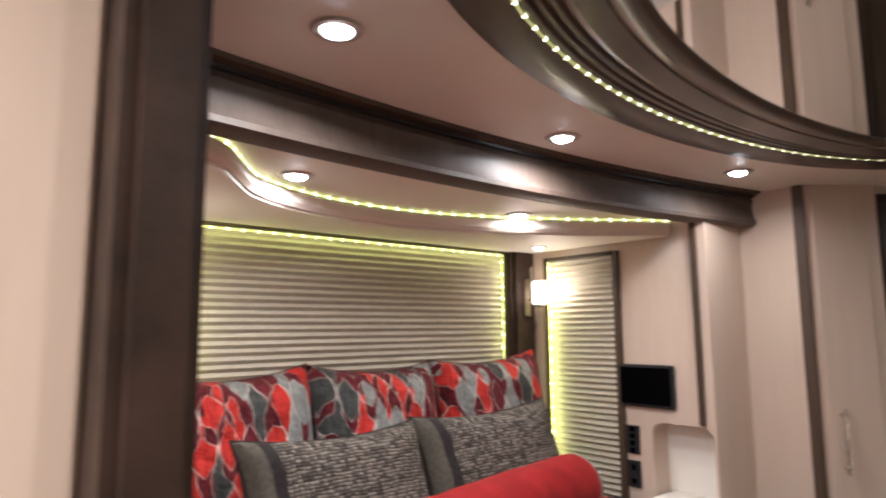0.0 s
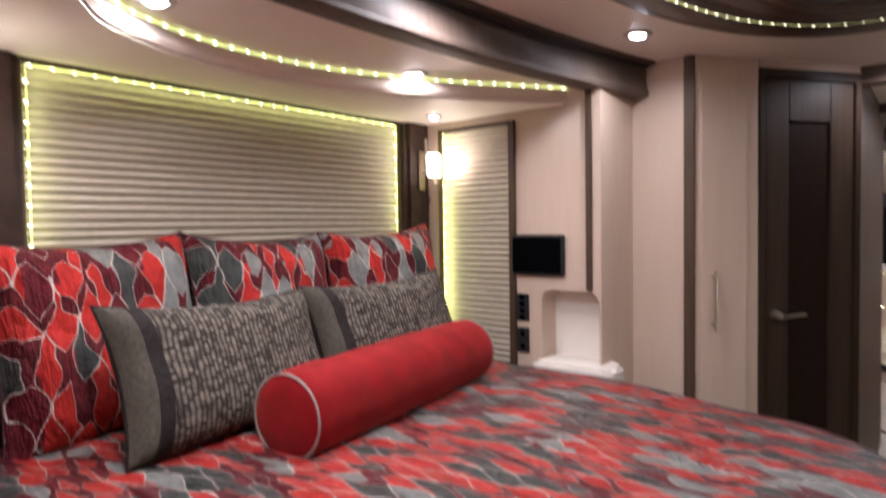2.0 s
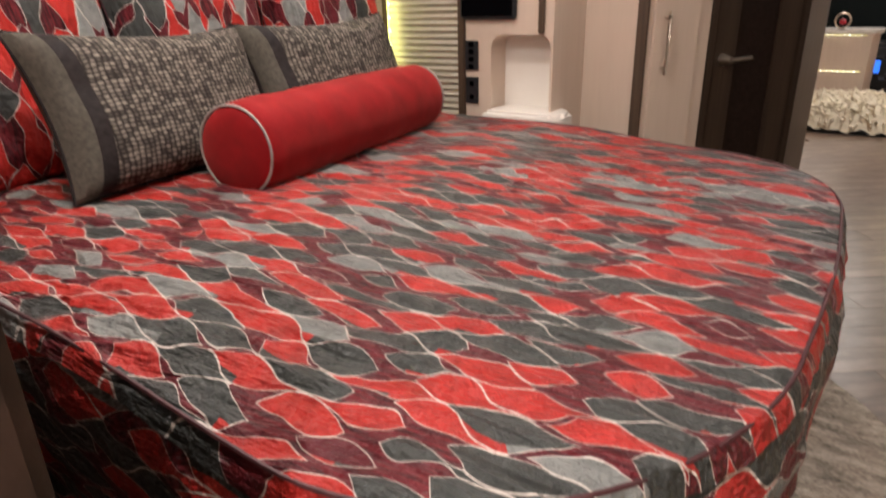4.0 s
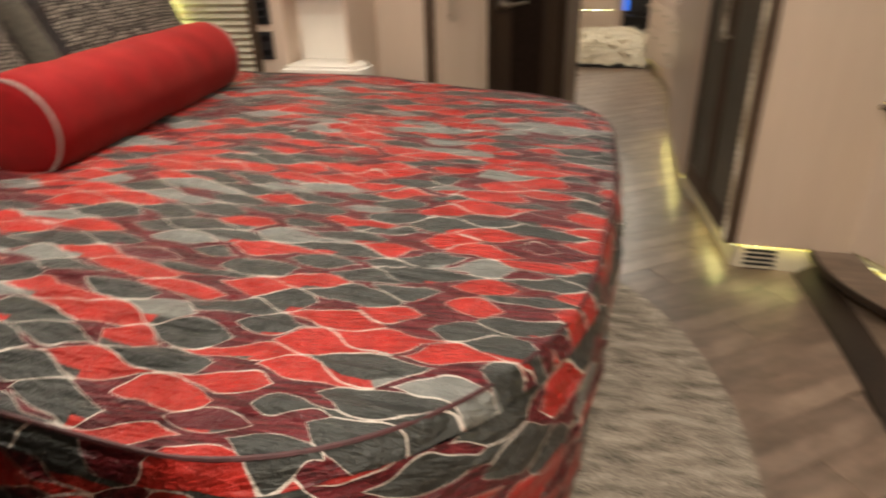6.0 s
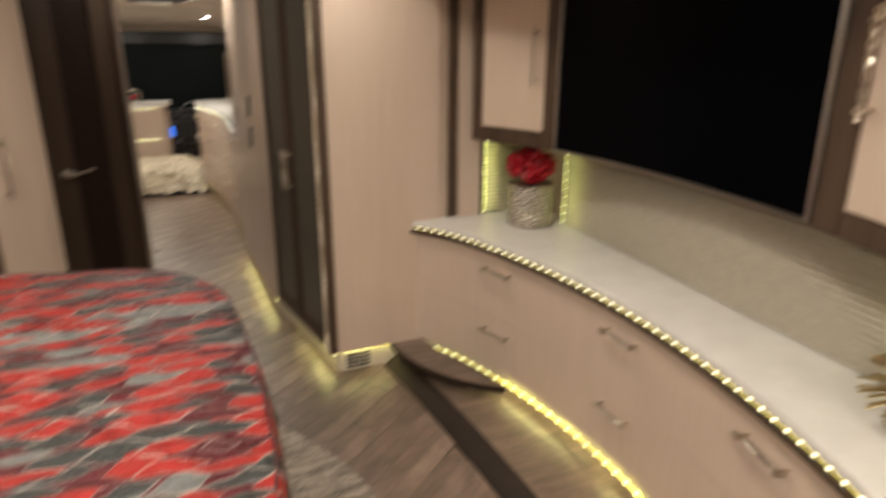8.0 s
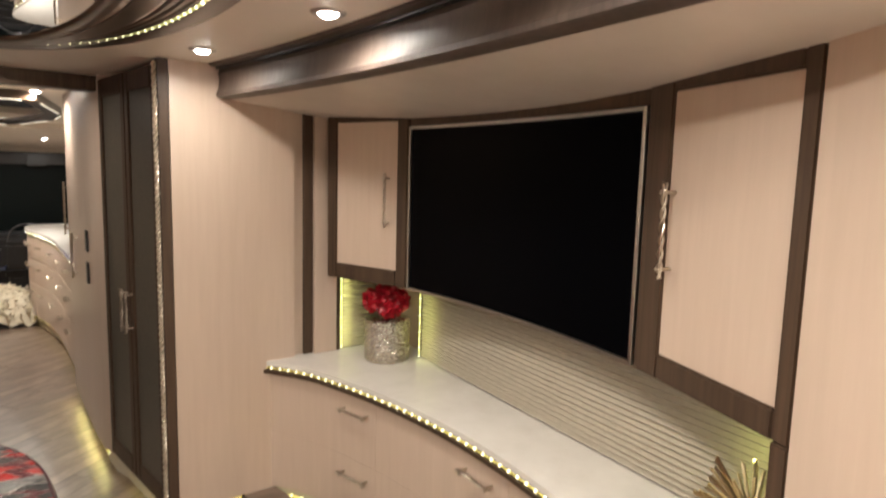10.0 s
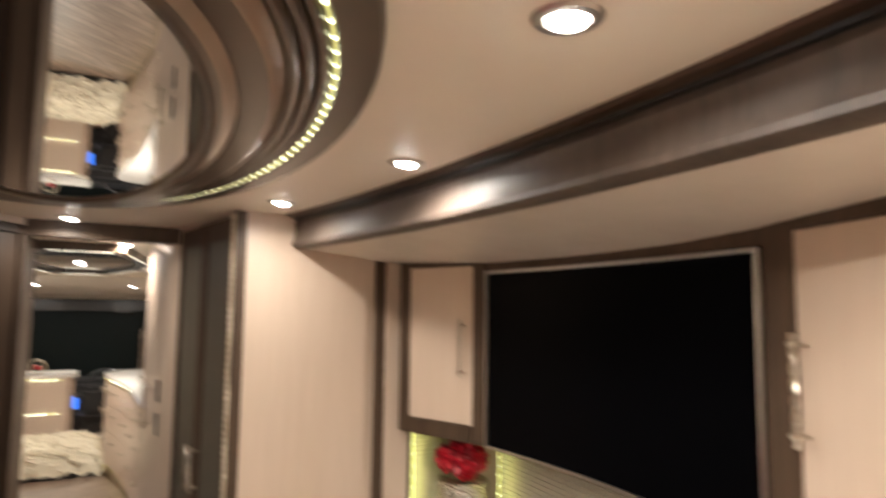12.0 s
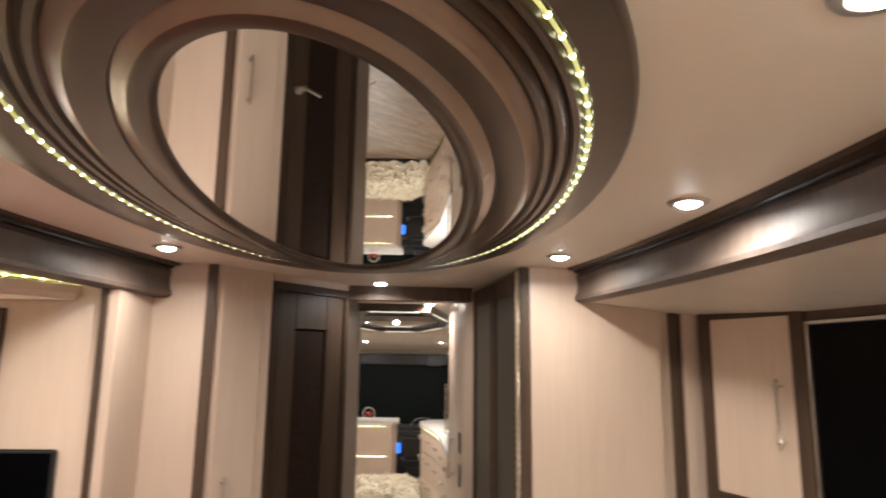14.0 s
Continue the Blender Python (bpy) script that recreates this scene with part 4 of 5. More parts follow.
# end wall, posts and shades behind the dresser
setting("wall_wardrobe_right", prism([(0.86, 3.005), (1.40, 3.005), (1.40, 3.035), (2.0, 3.035), (2.0, 3.30), (0.86, 3.30)], 0.11, H), PALE, "pale figured wood wardrobe end", "wall")
setting("trim_dresser", box(1.452, 1.50, 3.015, 3.034, 0.745, 1.937, 0.004), DARK, "dark walnut vertical trim", "trim")
setting("wall_dresser_strip", box(1.502, 1.62, 3.0, 3.034, 0.745, 1.937, 0.002), PALE, "pale wood strip", "wall")
led_strip([(1.648, 3.005, 0.76), (1.648, 3.005, 1.13), (1.86, 3.005, 1.13)], "yellow-green LED tape round the small end shade", 0.05, 0.0022, 0.0035, GLOW_SHADE)
w4 = thing("window_4", (1.75, 3.03, 0.73), "small end window with drawn cream pleated shade", "window", "windows", "structure")
shade("shade", (1.64, 3.02), (1.94, 3.02), (0, -1), 0.748, 1.16, w4, pitch=0.02)
part("window_frame", box(1.62, 1.64, 3.0, 3.034, 0.745, 1.16, 0.003), DARK, w4)
A4, B4 = (1.925, 2.68), (1.775, 0.86)
w3 = thing("window_3", (1.85, 1.8, 0.73), "wide window behind the television with drawn cream pleated shade", "window", "windows", "structure")
shade("shade", A4, B4, (-1, 0), 0.748, 1.35, w3, pitch=0.02)
part("window_frame", slab((1.945, 2.72), A4, 0.03, 0.745, 1.20, 0.003), DARK, w3)
led_strip([(1.90, 2.672, 0.76), (1.90, 2.672, 1.15)], "LED tape along the dresser window shade", 0.04, 0.003, 0.004, None, GLOW_SOFT)


def framed_cabinet(a, b, z0, z1, depth, label, stile=0.055, handle_at=0.88, rail0=0.07, rail1=0.05, far=None):
    """Wall cabinet whose face runs from plan point a to b."""
    c = thing("wall_cabinet", (a[0], a[1], z0), label, "cabinet", "wall cabinets")
    d = Vector((b[0] - a[0], b[1] - a[1]))
    w = d.length
    far = far or stile
    m = Matrix.Translation((a[0], a[1], 0)) @ Matrix.Rotation(math.atan2(d.y, d.x), 4, "Z")
    body = box(0.002, w - 0.002, 0.022, depth, z0 + 0.004, z1, 0.002, None, m)
    part("body", body, DARK, c)
    dr_ = part("door", box(stile - 0.004, w - far + 0.004, 0.008, 0.022, z0 + rail0, z1 - rail1, 0.002, None, m), PALE, c)
    for x0, x1, zz0, zz1 in ((0, stile, z0, z1), (w - far, w, z0, z1), (stile, w - far, z0, z0 + rail0), (stile, w - far, z1 - rail1, z1)):
        part("frame", box(x0, x1, 0, 0.0215, zz0, zz1, 0.005, None, m), DARK, c, "dark walnut frame")
    h = handle_at * w
    top_, bot_ = m @ Vector((h, 0.006, 1.64)), m @ Vector((h, 0.006, 1.40))
    pull("handle", top_, bot_, m.to_3x3() @ Vector((0, -1, 0)), dr_)
    return c


framed_cabinet((1.545, 2.955), (1.703, 2.501), 1.137, 1.898, 0.22, "pale wood wall cabinet in dark walnut frame beside the television", 0.06, 0.78, 0.07, 0.035)
framed_cabinet((1.655, 1.258), (1.478, 0.757), 1.13, 1.915, 0.22, "pale wood wall cabinet in dark walnut frame by the doorway", 0.10, 0.235, 0.065, 0.05, 0.045)

tv = thing("television", (1.7, 1.87, 1.135), "large black curved television in thin silver bezel", "television")


def tv_arc(off, y0=1.268, y1=2.488, n=24):
    out = []
    for i in range(n + 1):
        k = i / n
        y = y0 + (y1 - y0) * k
        x = 1.656 + 0.052 * k + 0.05 * (1 - (2 * k - 1) ** 2)
        out.append((x + off, y))
    return out


part("back", sweep(tv_arc(0.0)[::-1], [(0.006, 1.14), (0.006, 1.832), (0.04, 1.832), (0.04, 1.14)]), BLACK_MATTE, tv)
part("screen", sweep(tv_arc(0.0, 1.278, 2.478)[::-1], [(0.002, 1.147), (0.002, 1.824), (0.0055, 1.824), (0.0055, 1.147)]), BLACK, tv, "black glossy screen")
for z0, z1 in ((1.134, 1.144), (1.828, 1.838)):
    part("bezel", sweep(tv_arc(0.0)[::-1], [(-0.004, z0), (-0.004, z1), (0.04, z1), (0.04, z0)]), SILVER, tv)
for k in (0, -1):
    x, y = tv_arc(0.0)[k]
    part("bezel", box(x - 0.006, x + 0.035, y - 0.006, y + 0.006, 1.134, 1.838, 0.002), SILVER, tv)
part("logo", box(1.69, 1.70, 1.44, 1.47, 1.126, 1.134, 0.001), SILVER, tv)
setting("trim_tv_top", sweep(tv_arc(0.004, 1.25, 2.49)[::-1], [(0.0, 1.842), (0.0, 1.936), (0.05, 1.936), (0.05, 1.842)]), DARK, "dark walnut rail above the television", "trim")

# slide floor, ramp and corner plate
setting("floor_dresser_slide", prism([(1.243 - 0.045 * (y - 1.8) ** 2, y) for y in (0.5, 0.9, 1.3, 1.7, 2.1, 2.5, 2.999)] + [(1.66, 2.999), (1.66, 0.5)], -0.01, 0.046), PLANK, "raised plank floor of the dresser slide-out", "floor")
SLIDE = [(1.24 - 0.045 * (y - 1.8) ** 2, y) for y in [2.995 - 2.595 * i / 24 for i in range(25)]]
setting("trim_slide_edge", sweep(SLIDE, [(0.0, -0.005), (-0.085, -0.005), (-0.084, 0.008), (-0.055, 0.03), (-0.012, 0.05), (0.008, 0.052)]), EDGE, "dark ramp edge of the slide-out floor", "trim")
leaf = thing("corner_plate", (1.3, 2.8, 0.05), "brown plank corner plate with dark nosing on the slide-out floor", "plate")
LEAF = smooth_path([(1.45, 2.38), (1.35, 2.45), (1.255, 2.57), (1.18, 2.71), (1.14, 2.86), (1.135, 2.998)], 5)
part("plate", prism(LEAF + [(1.30, 2.998), (1.33, 2.80)], 0.098, 0.116, 0.004), PLANK, leaf)
part("nosing", sweep(LEAF, [(0.004, 0.094), (0.004, 0.12), (-0.008, 0.12), (-0.012, 0.107), (-0.008, 0.094)]), EDGE, leaf, "thin dark rounded edge")
part("riser", prism([(1.30, 2.66), (1.22, 2.80), (1.18, 2.998), (1.30, 2.998), (1.33, 2.86), (1.35, 2.6)], 0.046, 0.098), DARK, leaf)

# vase with flowers
VX, VY = 1.765, 2.75
vase = thing("vase", (VX, VY, 0.745), "square-shouldered hammered silver vase on the white dresser top", "vase")
bmv = lathe([(0.02, 0.0), (0.10, 0.0), (0.108, 0.006), (0.11, 0.05), (0.11, 0.19), (0.106, 0.202), (0.03, 0.204)], (VX, VY, 0.7455), 40)
bmesh.ops.subdivide_edges(bmv, edges=[e for e in bmv.edges if abs(e.verts[0].co.z - e.verts[1].co.z) > 0.02], cuts=9)
for v in bmv.verts:
    r = Vector((v.co.x - VX, v.co.y - VY))
    if r.length > 0.09:
        k = 0.005 * noise.noise((v.co.x * 70, v.co.y * 70, v.co.z * 45))
        v.co.x, v.co.y = v.co.x + r.x / r.length * k, v.co.y + r.y / r.length * k
part("body", bmv, HAMMERED, vase)
fl = thing("flowers", (VX, VY, 0.93), "bunch of glossy red artificial flowers in the silver vase", "flowers")
rnd = random.Random(4)
for cx, cy, cz, r in ((VX - 0.05, VY + 0.03, 1.035, 0.06), (VX + 0.045, VY - 0.02, 1.03, 0.06), (VX, VY + 0.01, 1.065, 0.055), (VX - 0.02, VY - 0.055, 1.01, 0.056)):
    b = bmesh.new()
    bmesh.ops.create_icosphere(b, subdivisions=2, radius=r * 0.72, matrix=Matrix.Translation((cx, cy, cz)))
    for i in range(110):
        g = i * 2.39996
        h = 1 - 2 * (i + 0.5) / 110
        d = Vector((math.sqrt(1 - h * h) * math.cos(g), math.sqrt(1 - h * h) * math.sin(g), h))
        q = Matrix.Translation(Vector((cx, cy, cz)) + d * r * rnd.uniform(0.70, 0.95)) @ d.to_track_quat("Z", "Y").to_matrix().to_4x4() @ pose(0, 0, 0, rnd.uniform(15, 55), 0, rnd.uniform(0, 360))
        s = rnd.uniform(0.009, 0.014)
        vs = [b.verts.new(q @ Vector(p)) for p in ((-s, -s, 0), (0, -s, -0.003), (s, -s, 0), (s, s * 0.7, 0.004), (0, s * 1.5, 0.0), (-s, s * 0.7, 0.004))]
        b.faces.new((vs[0], vs[1], vs[4], vs[5]))
        b.faces.new((vs[1], vs[2], vs[3], vs[4]))
    part("bloom", b, RED_FLOWER, fl)
part("stems", tube([(VX, VY, 0.93), (VX, VY, 1.04)], 0.012, 8), BLACK_MATTE, fl)

# starburst
SX, SY, SZ = 1.625, 0.885, 0.745 + 0.13
sb = thing("starburst_ornament", (SX, SY, 0.745), "champagne metal starburst ornament on the dresser top", "ornament")
for i in range(120):
    d = Vector((rnd.gauss(0, 1), rnd.gauss(0, 1), rnd.gauss(0, 1))).normalized()
    ln = rnd.uniform(0.10, 0.15)
    if d.z < 0:
        ln = min(ln, (SZ - 0.746) / max(1e-3, -d.z))
    part("rod", tube([Vector((SX, SY, SZ)) + d * 0.015, Vector((SX, SY, SZ)) + d * ln], 0.0042, 5), GOLD, sb)
part("core", lathe([(0.002, -0.02), (0.015, -0.012), (0.02, 0.0), (0.015, 0.012), (0.002, 0.02)], (SX, SY, SZ), 12), GOLD, sb)

# ---- doorway where the camera stands ----
setting("wall_aft_left", box(-0.74, -0.05, 0.05, 0.52, 0, H, 0.004), PALE, "pale wood jamb of the rear doorway", "wall")
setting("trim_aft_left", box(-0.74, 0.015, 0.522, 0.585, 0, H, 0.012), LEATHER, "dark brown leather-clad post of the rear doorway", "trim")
setting("wall_aft_right", prism([(1.474, 0.752), (1.30, 0.40), (1.30, 0.05), (2.0, 0.05), (2.0, 0.752)], 0, H), PALE, "pale wood side panel by the rear doorway", "wall")
setting("trim_aft_right", slab((1.493, 0.80), (1.478, 0.757), 0.05, 0.7455, 1.129, 0.004), DARK, "dark walnut post beside the wall cabinet", "trim")
# unseen rear walls, cream so they bounce the added fill forward
setting("wall_rear", box(-1.75, 2.1, -1.4, -1.3, 0, H, 0), CREAM, "unseen cream rear wall, bounces fill light", "wall")
setting("wall_rear_left", box(-0.9, -0.8, -1.3, 0.05, 0, H, 0), CREAM, "unseen cream rear side wall, bounces fill light", "wall")
setting("wall_rear_right", box(1.35, 1.45, -1.3, 0.05, 0, H, 0), CREAM, "unseen cream rear side wall, bounces fill light", "wall")

# ---- corridor ----
# folding dark door on the slanted wall
cab = thing("tall_cabinet", (-0.4, 3.22, 0.0), "tall narrow pale wood cabinet with nickel pull", "cabinet")
d1 = part("door", slab((-0.438, 3.117), (-0.308, 3.291), -0.012, 0.08, 2.045, 0.003), PALE, cab)
pull("handle", (-0.403, 3.154, 1.21), (-0.403, 3.154, 0.97), (0.813, -0.582, 0), d1)
dl = thing("door_1", (-0.33, 3.36, 0.0), "dark walnut door with sunken black panel and nickel lever", "door", "", "structure")
DA, DB = Vector((-0.272, 3.349)), Vector((0.036, 3.779))
du = (DB - DA).normalized()


def on_door(k0, k1, depth, z0, z1, lift=0.0, bevel=0.003):
    return slab(tuple(DA + du * k0), tuple(DA + du * k1), depth, z0, z1, bevel, None, lift)


dw_ = (DB - DA).length
for k0, k1, z0, z1 in ((0.036, 0.155, 0.02, 2.0), (dw_ - 0.16, dw_ - 0.036, 0.02, 2.0), (0.155, dw_ - 0.16, 1.83, 2.0), (0.155, dw_ - 0.16, 0.02, 0.16)):
    part("frame", on_door(k0, k1, 0.04, z0, z1), DOOR, dl)
part("panel", on_door(0.15, dw_ - 0.155, 0.02, 0.15, 1.84, 0.012), PANEL_DOOR, dl, "black sunken panel")
for k0, k1, z0, z1 in ((0.0, 0.032, 0.0, 2.004), (dw_ - 0.032, dw_, 0.0, 2.004), (0.0, dw_, 2.005, 2.045)):
    part("door_frame", on_door(k0, k1, 0.05, z0, z1, -0.008), DOOR, dl, "dark walnut door frame")
lv = part("lever", tube([(*(DA + du * 0.085 + Vector((du.y, -du.x)) * 0.05), 1.01), (*(DA + du * 0.195 + Vector((du.y, -du.x)) * 0.05), 1.015)], 0.008, 8), CHROME, dl, "polished nickel lever")
part("rose", tube([(*(DA + du * 0.085), 1.01), (*(DA + du * 0.085 + Vector((du.y, -du.x)) * 0.055), 1.01)], [0.024, 0.012], 16), CHROME, lv)
setting("wall_corridor_left", prism([(0.0, 3.79), (0.034, 3.785), (0.0, 5.3), (-0.9, 5.3), (-0.9, 3.45), (-0.23, 3.45)], 0, H), DARK, "dark walnut corridor side", "wall")
setting("wall_over_door", prism([(-0.27, 3.356), (0.034, 3.779), (0.0, 3.85), (-0.32, 3.42)], 2.046, H), PALE, "pale wood strip over the dark door", "wall")
setting("header_corridor", prism([(0.036, 3.80), (0.705, 3.83), (0.70, 3.93), (0.03, 3.90)], 2.005, H), DARK, "dark header over the corridor opening", "trim")

# closet with double dark doors on the other side
setting("trim_wardrobe_right", box(0.815, 0.858, 3.001, 3.05, 0.11, H, 0.004), DARK, "dark walnut corner trim of the closet", "trim")
rope = thing("rope_moulding", (0.80, 3.03, 0.11), "carved rope moulding along the closet corner", "moulding")
bmr = bmesh.new()
for s in (0, 1):
    tube([(0.807 + 0.0065 * math.cos(i * 0.75 + s * math.pi), 3.018 + 0.0065 * math.sin(i * 0.75 + s * math.pi), 0.12 + i * 0.0065) for i in range(300)], 0.0056, 5, bmr)
part("twist", bmr, BRONZE, rope, "twisted metallic strand")
CA, CB = Vector((0.812, 3.045)), Vector((0.707, 3.818))
cu = (CB - CA).normalized()
cl = thing("closet", (0.76, 3.4, 0.0), "closet with two tall dark panelled doors and twisted pulls", "closet")
cw = (CB - CA).length
part("body", slab(tuple(CA + cu * 0.005), tuple(CA + cu * (cw - 0.005)), -0.3, 0.11, 2.07, 0.0, None, -0.025), DARK, cl)
for i in range(2):
    k0, k1 = i * cw / 2 + 0.003, (i + 1) * cw / 2 - 0.003
    dd = part("door", slab(tuple(CA + cu * (k0 + 0.045)), tuple(CA + cu * (k1 - 0.045)), -0.012, 0.20, 1.98, 0.001, None, -0.008), PANEL, cl, "dark embossed panel")
    for a0, a1, z0, z1 in ((k0, k0 + 0.05, 0.12, 2.06), (k1 - 0.05, k1, 0.12, 2.06), (k0 + 0.05, k1 - 0.05, 0.12, 0.21), (k0 + 0.05, k1 - 0.05, 1.97, 2.06)):
        part("door_frame", slab(tuple(CA + cu * a0), tuple(CA + cu * a1), -0.022, z0, z1, 0.004), DARK, dd)
    hk = cw / 2 + (-0.03 if i == 0 else 0.03)
    hp = CA + cu * hk
    pull("handle", (hp.x, hp.y, 1.06), (hp.x, hp.y, 0.86), (-cu.y, cu.x, 0), dd)
setting("toe_kick_right", box(0.87, 1.17, 3.02, 3.06, 0, 0.11, 0.0), TOE, "cream toe kick lit from above", "trim")
setting("toe_kick_closet", slab((0.86, 3.03), (0.745, 3.87), -0.04, 0, 0.11, 0.0), TOE, "cream toe kick lit from above", "trim")
vent = thing("floor_vent", (0.95, 3.01, 0.01), "small black louvre vent in the cream toe kick", "vent")
part("plate", box(0.885, 1.035, 3.012, 3.0195, 0.004, 0.106, 0.002), TOE, vent)
for i in range(4):
    part("slot", box(0.90, 1.02, 3.0085, 3.0125, 0.018 + i * 0.021, 0.030 + i * 0.021, 0.001), BLACK_MATTE, vent)
led_strip([(1.15, 3.016, 0.104), (0.845, 3.016, 0.104), (0.735, 3.87, 0.10)], "yellow-green LED tape in the closet toe kick", 0.05, 0.0035, 0.004, GLOW_TOE)

# corridor wall beyond the closet, kitchen and front of the coach
setting("wall_corridor_right", prism([(0.706, 3.823), (0.682, 3.93), (0.674, 4.1), (0.670, 4.6), (0.670, 5.10), (0.682, 5.18), (0.715, 5.245), (0.77, 5.28), (1.31, 5.3), (1.31, 3.3), (0.86, 3.3)], 0.11, H), PALE, "pale wood corridor wall with rounded end", "wall")
setting("toe_kick_corridor", prism([(0.73, 3.823), (0.715, 4.0), (0.712, 5.1), (0.76, 5.24), (1.30, 5.26), (1.30, 3.31), (0.9, 3.31)], 0.0, 0.109), TOE, "cream corridor toe kick", "trim")
led_strip([(0.700, 3.85, 0.098), (0.698, 4.3, 0.098), (0.696, 5.1, 0.098)], "yellow-green LED tape in the corridor toe kick", 0.05, 0.006, 0.006, GLOW_TOE, GLOW_TOE_CHIP)
for z in (0.98, 1.16):
    sp = thing("switch_plate", (0.67, 4.16, z), "dark switch plate on the pale corridor wall", "switch", "wall plates")
    part("plate", box(0.664, 0.6715, 4.12, 4.20, z, z + 0.12, 0.003), BLACK_MATTE, sp)
ks = thing("kitchen_counter", (0.9, 6.3, 0.0), "pale wood kitchen counter with white top and nickel pulls", "counter")
KF = smooth_path([(0.705, 5.34), (0.70, 5.9), (0.695, 6.45), (0.655, 6.95), (0.58, 7.42), (0.545, 7.65), (0.56, 7.9), (0.68, 8.08)], 4)
part("body", prism([(x + 0.018, y) for x, y in KF] + [(1.30, 8.2), (1.30, 5.34)], 0.11, 0.95), PALE, ks)
part("top", prism([(x - 0.018, y) for x, y in KF] + [(1.30, 8.22), (1.30, 5.32)], 0.951, 0.982, 0.006), STONE, ks, "white stone top")
part("toe_kick", prism([(x + 0.05, y) for x, y in KF[:26]] + [(1.30, 8.0), (1.30, 5.36)], 0.0, 0.109), TOE, ks)
for i in range(0, 24, 4):
    (x0, y0), (x1, y1) = KF[i], KF[i + 4]
    d = Vector((x1 - x0, y1 - y0)).normalized()
    for z0, z1 in ((0.13, 0.44), (0.45, 0.69), (0.70, 0.90)):
        dw = part("drawer", sweep([(x, y) for x, y in KF[i:i + 4]] + [(x1 - d.x * 0.006, y1 - d.y * 0.006)], [(0.0, z0), (0.0, z1), (-0.017, z1), (-0.017, z0)]), PALE, ks)
        mx, my, zh = (x0 + x1) / 2, (y0 + y1) / 2, z1 - 0.07
        pull("handle", (mx - d.x * 0.06 - d.y * 0.002, my - d.y * 0.06, zh), (mx + d.x * 0.06 - d.y * 0.002, my + d.y * 0.06, zh), (-d.y, d.x, 0), dw)
led_strip([(x - 0.006, y, 0.942) for x, y in KF[:26]], "yellow LED tape under the kitchen top", 0.05)
led_strip([(x + 0.036, y, 0.098) for x, y in KF[:26]], "yellow-green LED tape in the kitchen toe kick", 0.05, 0.006, 0.005, GLOW_TOE, GLOW_TOE_CHIP)
for z0, z1, y in ((1.18, 1.52, 4.95), (0.95, 1.22, 4.6)):
    hd = thing("door_pull", (0.67, y, z0), "long nickel pull on the pale corridor cabinet", "handle", "corridor pulls")
    pull("bar", (0.6705, y, z1), (0.6705, y, z0), (-1, 0, 0), hd)

sc = thing("sofa_console", (0.0, 8.7, 0.0), "pale console with white top and yellow LED lines", "console")
part("body", prism([(-0.9, 8.5), (0.20, 8.5), (0.26, 8.6), (0.26, 9.0), (-0.9, 9.0)], 0.0, 0.88), PALE, sc)
part("top", prism([(-0.9, 8.46), (0.22, 8.46), (0.29, 8.58), (0.29, 9.05), (-0.9, 9.05)], 0.881, 0.915, 0.005), STONE, sc)
led_strip([(-0.85, 8.485, 0.86), (0.15, 8.485, 0.86)], "yellow LED line under the console top", 0.05)
led_strip([(-0.85, 8.485, 0.5), (0.15, 8.485, 0.5)], "yellow LED line across the console", 0.05)
orn = thing("round_ornament", (-0.1, 8.7, 0.915), "round chrome hoop ornament with red heart", "ornament")
part("hoop", tube([(-0.1 + 0.07 * math.cos(a), 8.7, 0.995 + 0.075 * math.sin(a)) for a in [2 * math.pi * i / 24 for i in range(24)]], 0.008, 8, None, True), CHROME, orn)
part("heart", lathe([(0.002, -0.03), (0.028, -0.02), (0.034, 0.0), (0.026, 0.022), (0.002, 0.03)], (-0.1, 8.7, 0.985), 16), RED_FLOWER, orn)

fur = bmesh.new()
n = 40
grid = []
for i in range(n + 1):
    row = []
    for j in range(n + 1):
        u, v = i / n * 2 - 1, j / n * 2 - 1
        x, y = 0.12 + u * 0.46, 7.95 + v * 0.38
        k = max(0.0, 1 - max(abs(u), abs(v)) ** 4) ** 0.5
        z = 0.04 + 0.30 * k + 0.05 * noise.noise((x * 9, y * 9, 0)) + 0.035 * noise.noise((x * 22, y * 22, 3))
        row.append(fur.verts.new((x, y, z)))
    grid.append(row)
for i in range(n):
    for j in range(n):
        fur.faces.new((grid[i][j], grid[i + 1][j], grid[i + 1][j + 1], grid[i][j + 1]))
th = thing("ottoman", (0.12, 7.95, 0.0), "low ottoman under a shaggy cream sheepskin throw", "ottoman")
tr = random.Random(11)
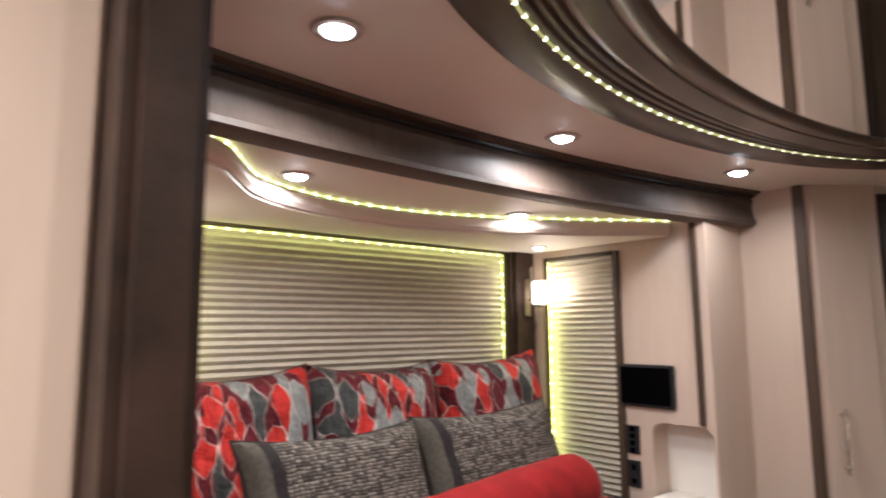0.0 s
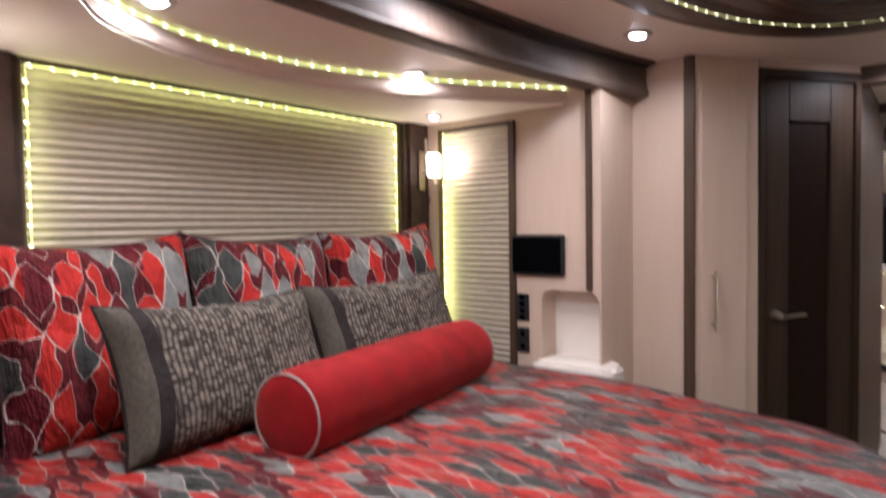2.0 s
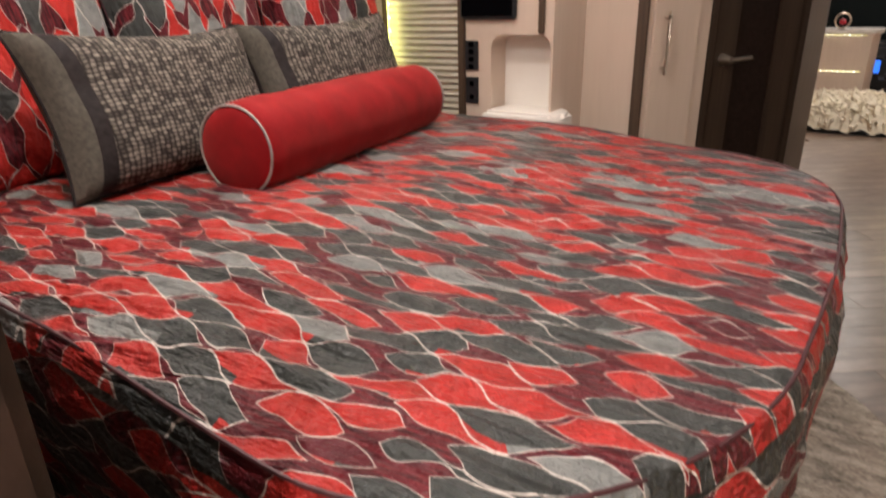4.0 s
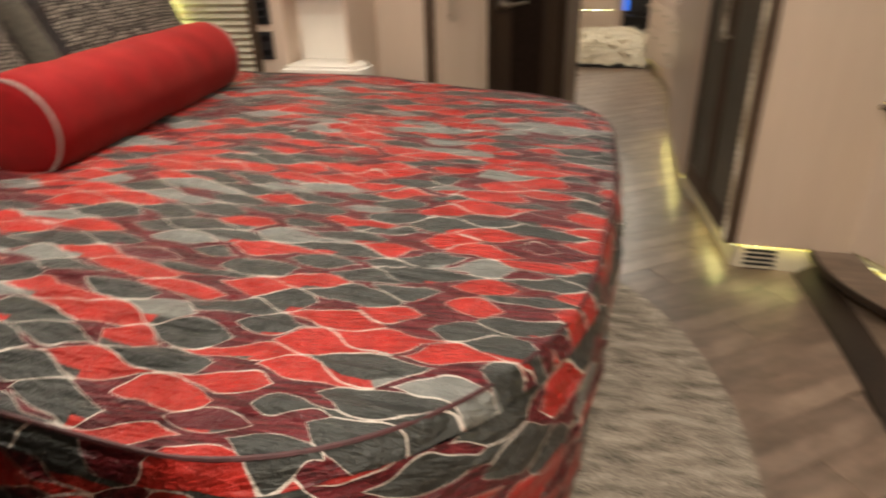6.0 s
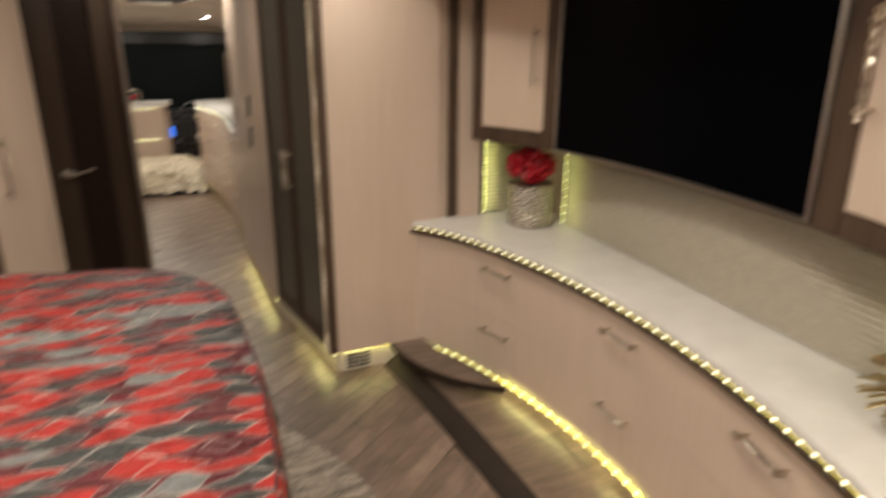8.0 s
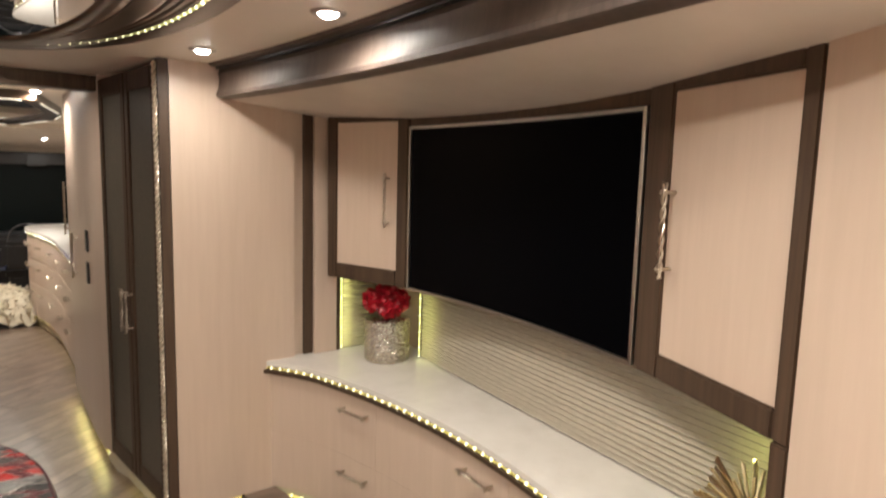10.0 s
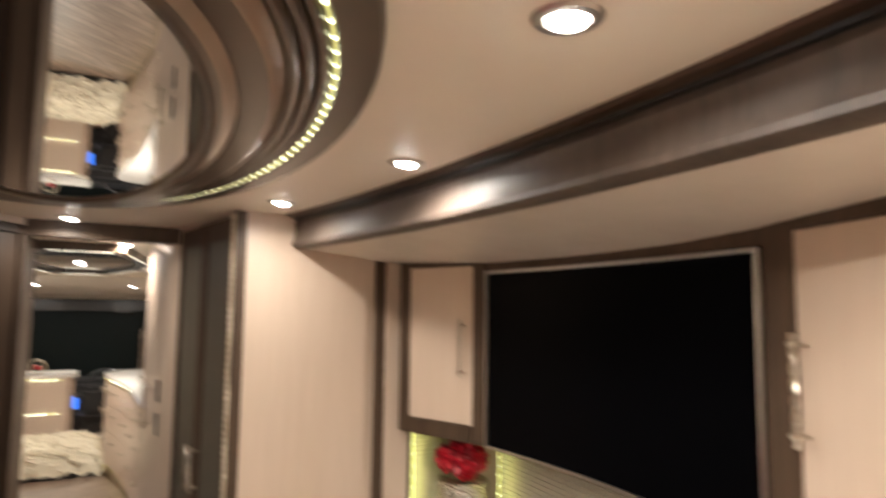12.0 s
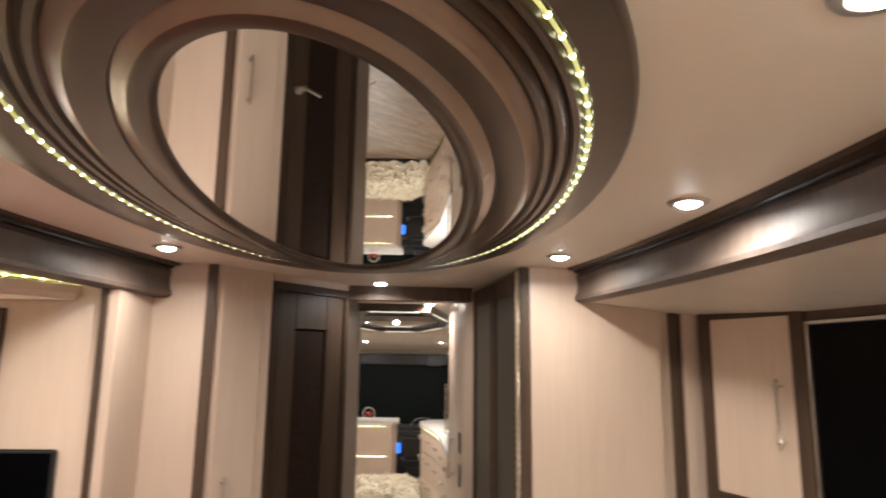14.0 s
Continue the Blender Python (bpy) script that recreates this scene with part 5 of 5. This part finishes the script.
for i in range(1500):
    u, v = tr.uniform(-1, 1), tr.uniform(-1, 1)
    x, y = 0.12 + u * 0.47, 7.95 + v * 0.39
    k = max(0.0, 1 - max(abs(u), abs(v)) ** 4) ** 0.5
    p = Vector((x, y, 0.035 + 0.30 * k + 0.05 * noise.noise((x * 9, y * 9, 0)) + 0.035 * noise.noise((x * 22, y * 22, 3))))
    out_ = (Vector((u * abs(u) ** 3, v * abs(v) ** 3, 0.5)) + Vector((tr.gauss(0, 0.5), tr.gauss(0, 0.5), tr.gauss(0, 0.2)))).normalized()
    side = out_.cross(Vector((0.3, 0.2, 1))).normalized()
    up_ = side.cross(out_)
    r, ln = tr.uniform(0.010, 0.018), tr.uniform(0.035, 0.07)
    ring = [fur.verts.new(p + r * (math.cos(a) * side + math.sin(a) * up_)) for a in (0, 2.1, 4.2)]
    tip = fur.verts.new(p + out_ * ln - Vector((0, 0, ln * 0.35)))
    for q in range(3):
        fur.faces.new((ring[q], ring[(q + 1) % 3], tip))
part("throw", fur, FUR, th, "shaggy cream sheepskin")
part("base", box(-0.28, 0.52, 7.65, 8.25, 0.0, 0.10, 0.01), BLACK_MATTE, th)

setting("wall_front", box(-1.0, 1.5, 10.41, 10.5, 0, H, 0), CEIL, "pale front wall of the coach", "wall")
sl = prism([(-0.92, 8.6), (1.32, 8.6), (1.32, 10.4), (-0.92, 10.4)], 2.01, 2.0795)
for v in sl.verts:
    if v.co.y > 9 and v.co.z < 2.03:
        v.co.z = 1.83
setting("ceiling_front", sl, CEIL, "sloping tan ceiling over the windshield", "ceiling")
ws = thing("windshield", (0.25, 10.3, 0.7), "wide dark windshield at night", "windshield", "", "structure")
part("glass", box(-0.95, 1.45, 10.34, 10.38, 0.5, 1.72, 0.01), VOID, ws)
part("visor", box(-0.95, 1.45, 10.26, 10.33, 1.60, 1.76, 0.02), BLACK_MATTE, ws)
for x in (-0.42, 0.80):
    part("speaker", box(x - 0.12, x + 0.12, 10.2, 10.26, 1.58, 1.72, 0.02), BLACK_MATTE, ws)
dash = thing("dashboard", (0.3, 9.9, 0.0), "black dashboard with lit blue screen", "dashboard")
part("body", box(-0.9, 1.3, 9.7, 10.25, 0.0, 0.72, 0.06), BLACK_MATTE, dash)
part("screen", box(0.19, 0.31, 9.45, 9.47, 0.40, 0.54, 0.008), GLOW_BLUE, dash, "lit blue screen")
part("surround", box(0.16, 0.35, 9.475, 9.72, 0.25, 0.57, 0.02), BLACK_MATTE, dash)
part("wheel", tube([(0.62 + 0.2 * math.cos(a), 9.5 + 0.06 * math.sin(a), 0.68 + 0.18 * math.sin(a)) for a in [2 * math.pi * i / 32 for i in range(32)]], 0.015, 8, None, True), BLACK_MATTE, dash)
seat = thing("driver_seat", (0.5, 8.9, 0.0), "dark leather driver seat", "seat")
part("back", box(0.34, 0.60, 8.85, 9.0, 0.4, 0.72, 0.05), BLACK_MATTE, seat)
part("cushion", box(0.32, 0.62, 9.0, 9.4, 0.28, 0.42, 0.05), BLACK_MATTE, seat)
part("pedestal", box(0.4, 0.54, 9.05, 9.3, 0.0, 0.28, 0.01), BLACK_MATTE, seat)
setting("wall_front_left", box(-1.0, -0.92, 5.3, 10.4, 0, H, 0), PALE, "pale wood side wall of the saloon", "wall")
setting("wall_front_right", box(1.32, 1.42, 5.0, 10.4, 0, H, 0), PALE, "pale wood side wall of the saloon", "wall")
lf = thing("saloon_medallion", (0.24, 6.7, 2.03), "octagonal mirrored ceiling feature with short LED bars", "ceiling mirror")
OCT = [(0.26 + 0.50 * sx, 6.6 + 1.7 * sy) for sx, sy in ((1, 0.22), (0.5, 1), (-0.5, 1), (-1, 0.22), (-1, -0.22), (-0.5, -1), (0.5, -1), (1, -0.22))]
part("ring", sweep(OCT, [(0.0, 2.02), (0.0, 2.079), (0.11, 2.079), (0.11, 2.03)], True), DARK_R, lf)
part("mirror", prism([(0.26 + (x - 0.26) * 0.80, 6.6 + (y - 6.6) * 0.92) for x, y in OCT], 2.05, 2.06), MIRROR, lf)
for i in range(8):
    (xa, ya), (xb, yb) = OCT[i], OCT[(i + 1) % 8]
    led_strip([(xa + (xb - xa) * 0.15, ya + (yb - ya) * 0.15, 2.018), (xa + (xb - xa) * 0.85, ya + (yb - ya) * 0.85, 2.018)], "short LED bar on the saloon ceiling feature", 0.09, 0.004, 0.005, GLOW_PALE, GLOW_PALE)

# ---- floor planks, the nearest ones laid singly ----
PA = radians(38)
pm = mesh_of(box(-0.4515, 0.4515, -0.0765, 0.0765, -0.012, 0.0, 0.0007), PLANK, "plank")
cells = []
for i in range(-12, 14):
    for j in range(-40, 48):
        u, v = i * 0.904 + (j % 3) * 0.30, j * 0.1535
        x, y = u * math.cos(PA) - v * math.sin(PA) + 0.5, u * math.sin(PA) + v * math.cos(PA) + 3.2
        if -0.35 < x < 1.45 and 0.3 < y < 8.4:
            cells.append((abs(y - 3.0), x, y))
cells.sort()
rest = bmesh.new()
for k, (d, x, y) in enumerate(cells):
    m = Matrix.Translation((x, y, 0)) @ Matrix.Rotation(PA, 4, "Z")
    if k < 290:
        ob = new("plank", pm)
        ob.parent = floor
        ob.matrix_world = m
    else:
        b = bmesh.new()
        b.from_mesh(pm)
        bmesh.ops.transform(b, matrix=m, verts=b.verts)
        join(rest, b)
ob = part("planks", rest, PLANK, floor)
ob["kind"] = "stuff"
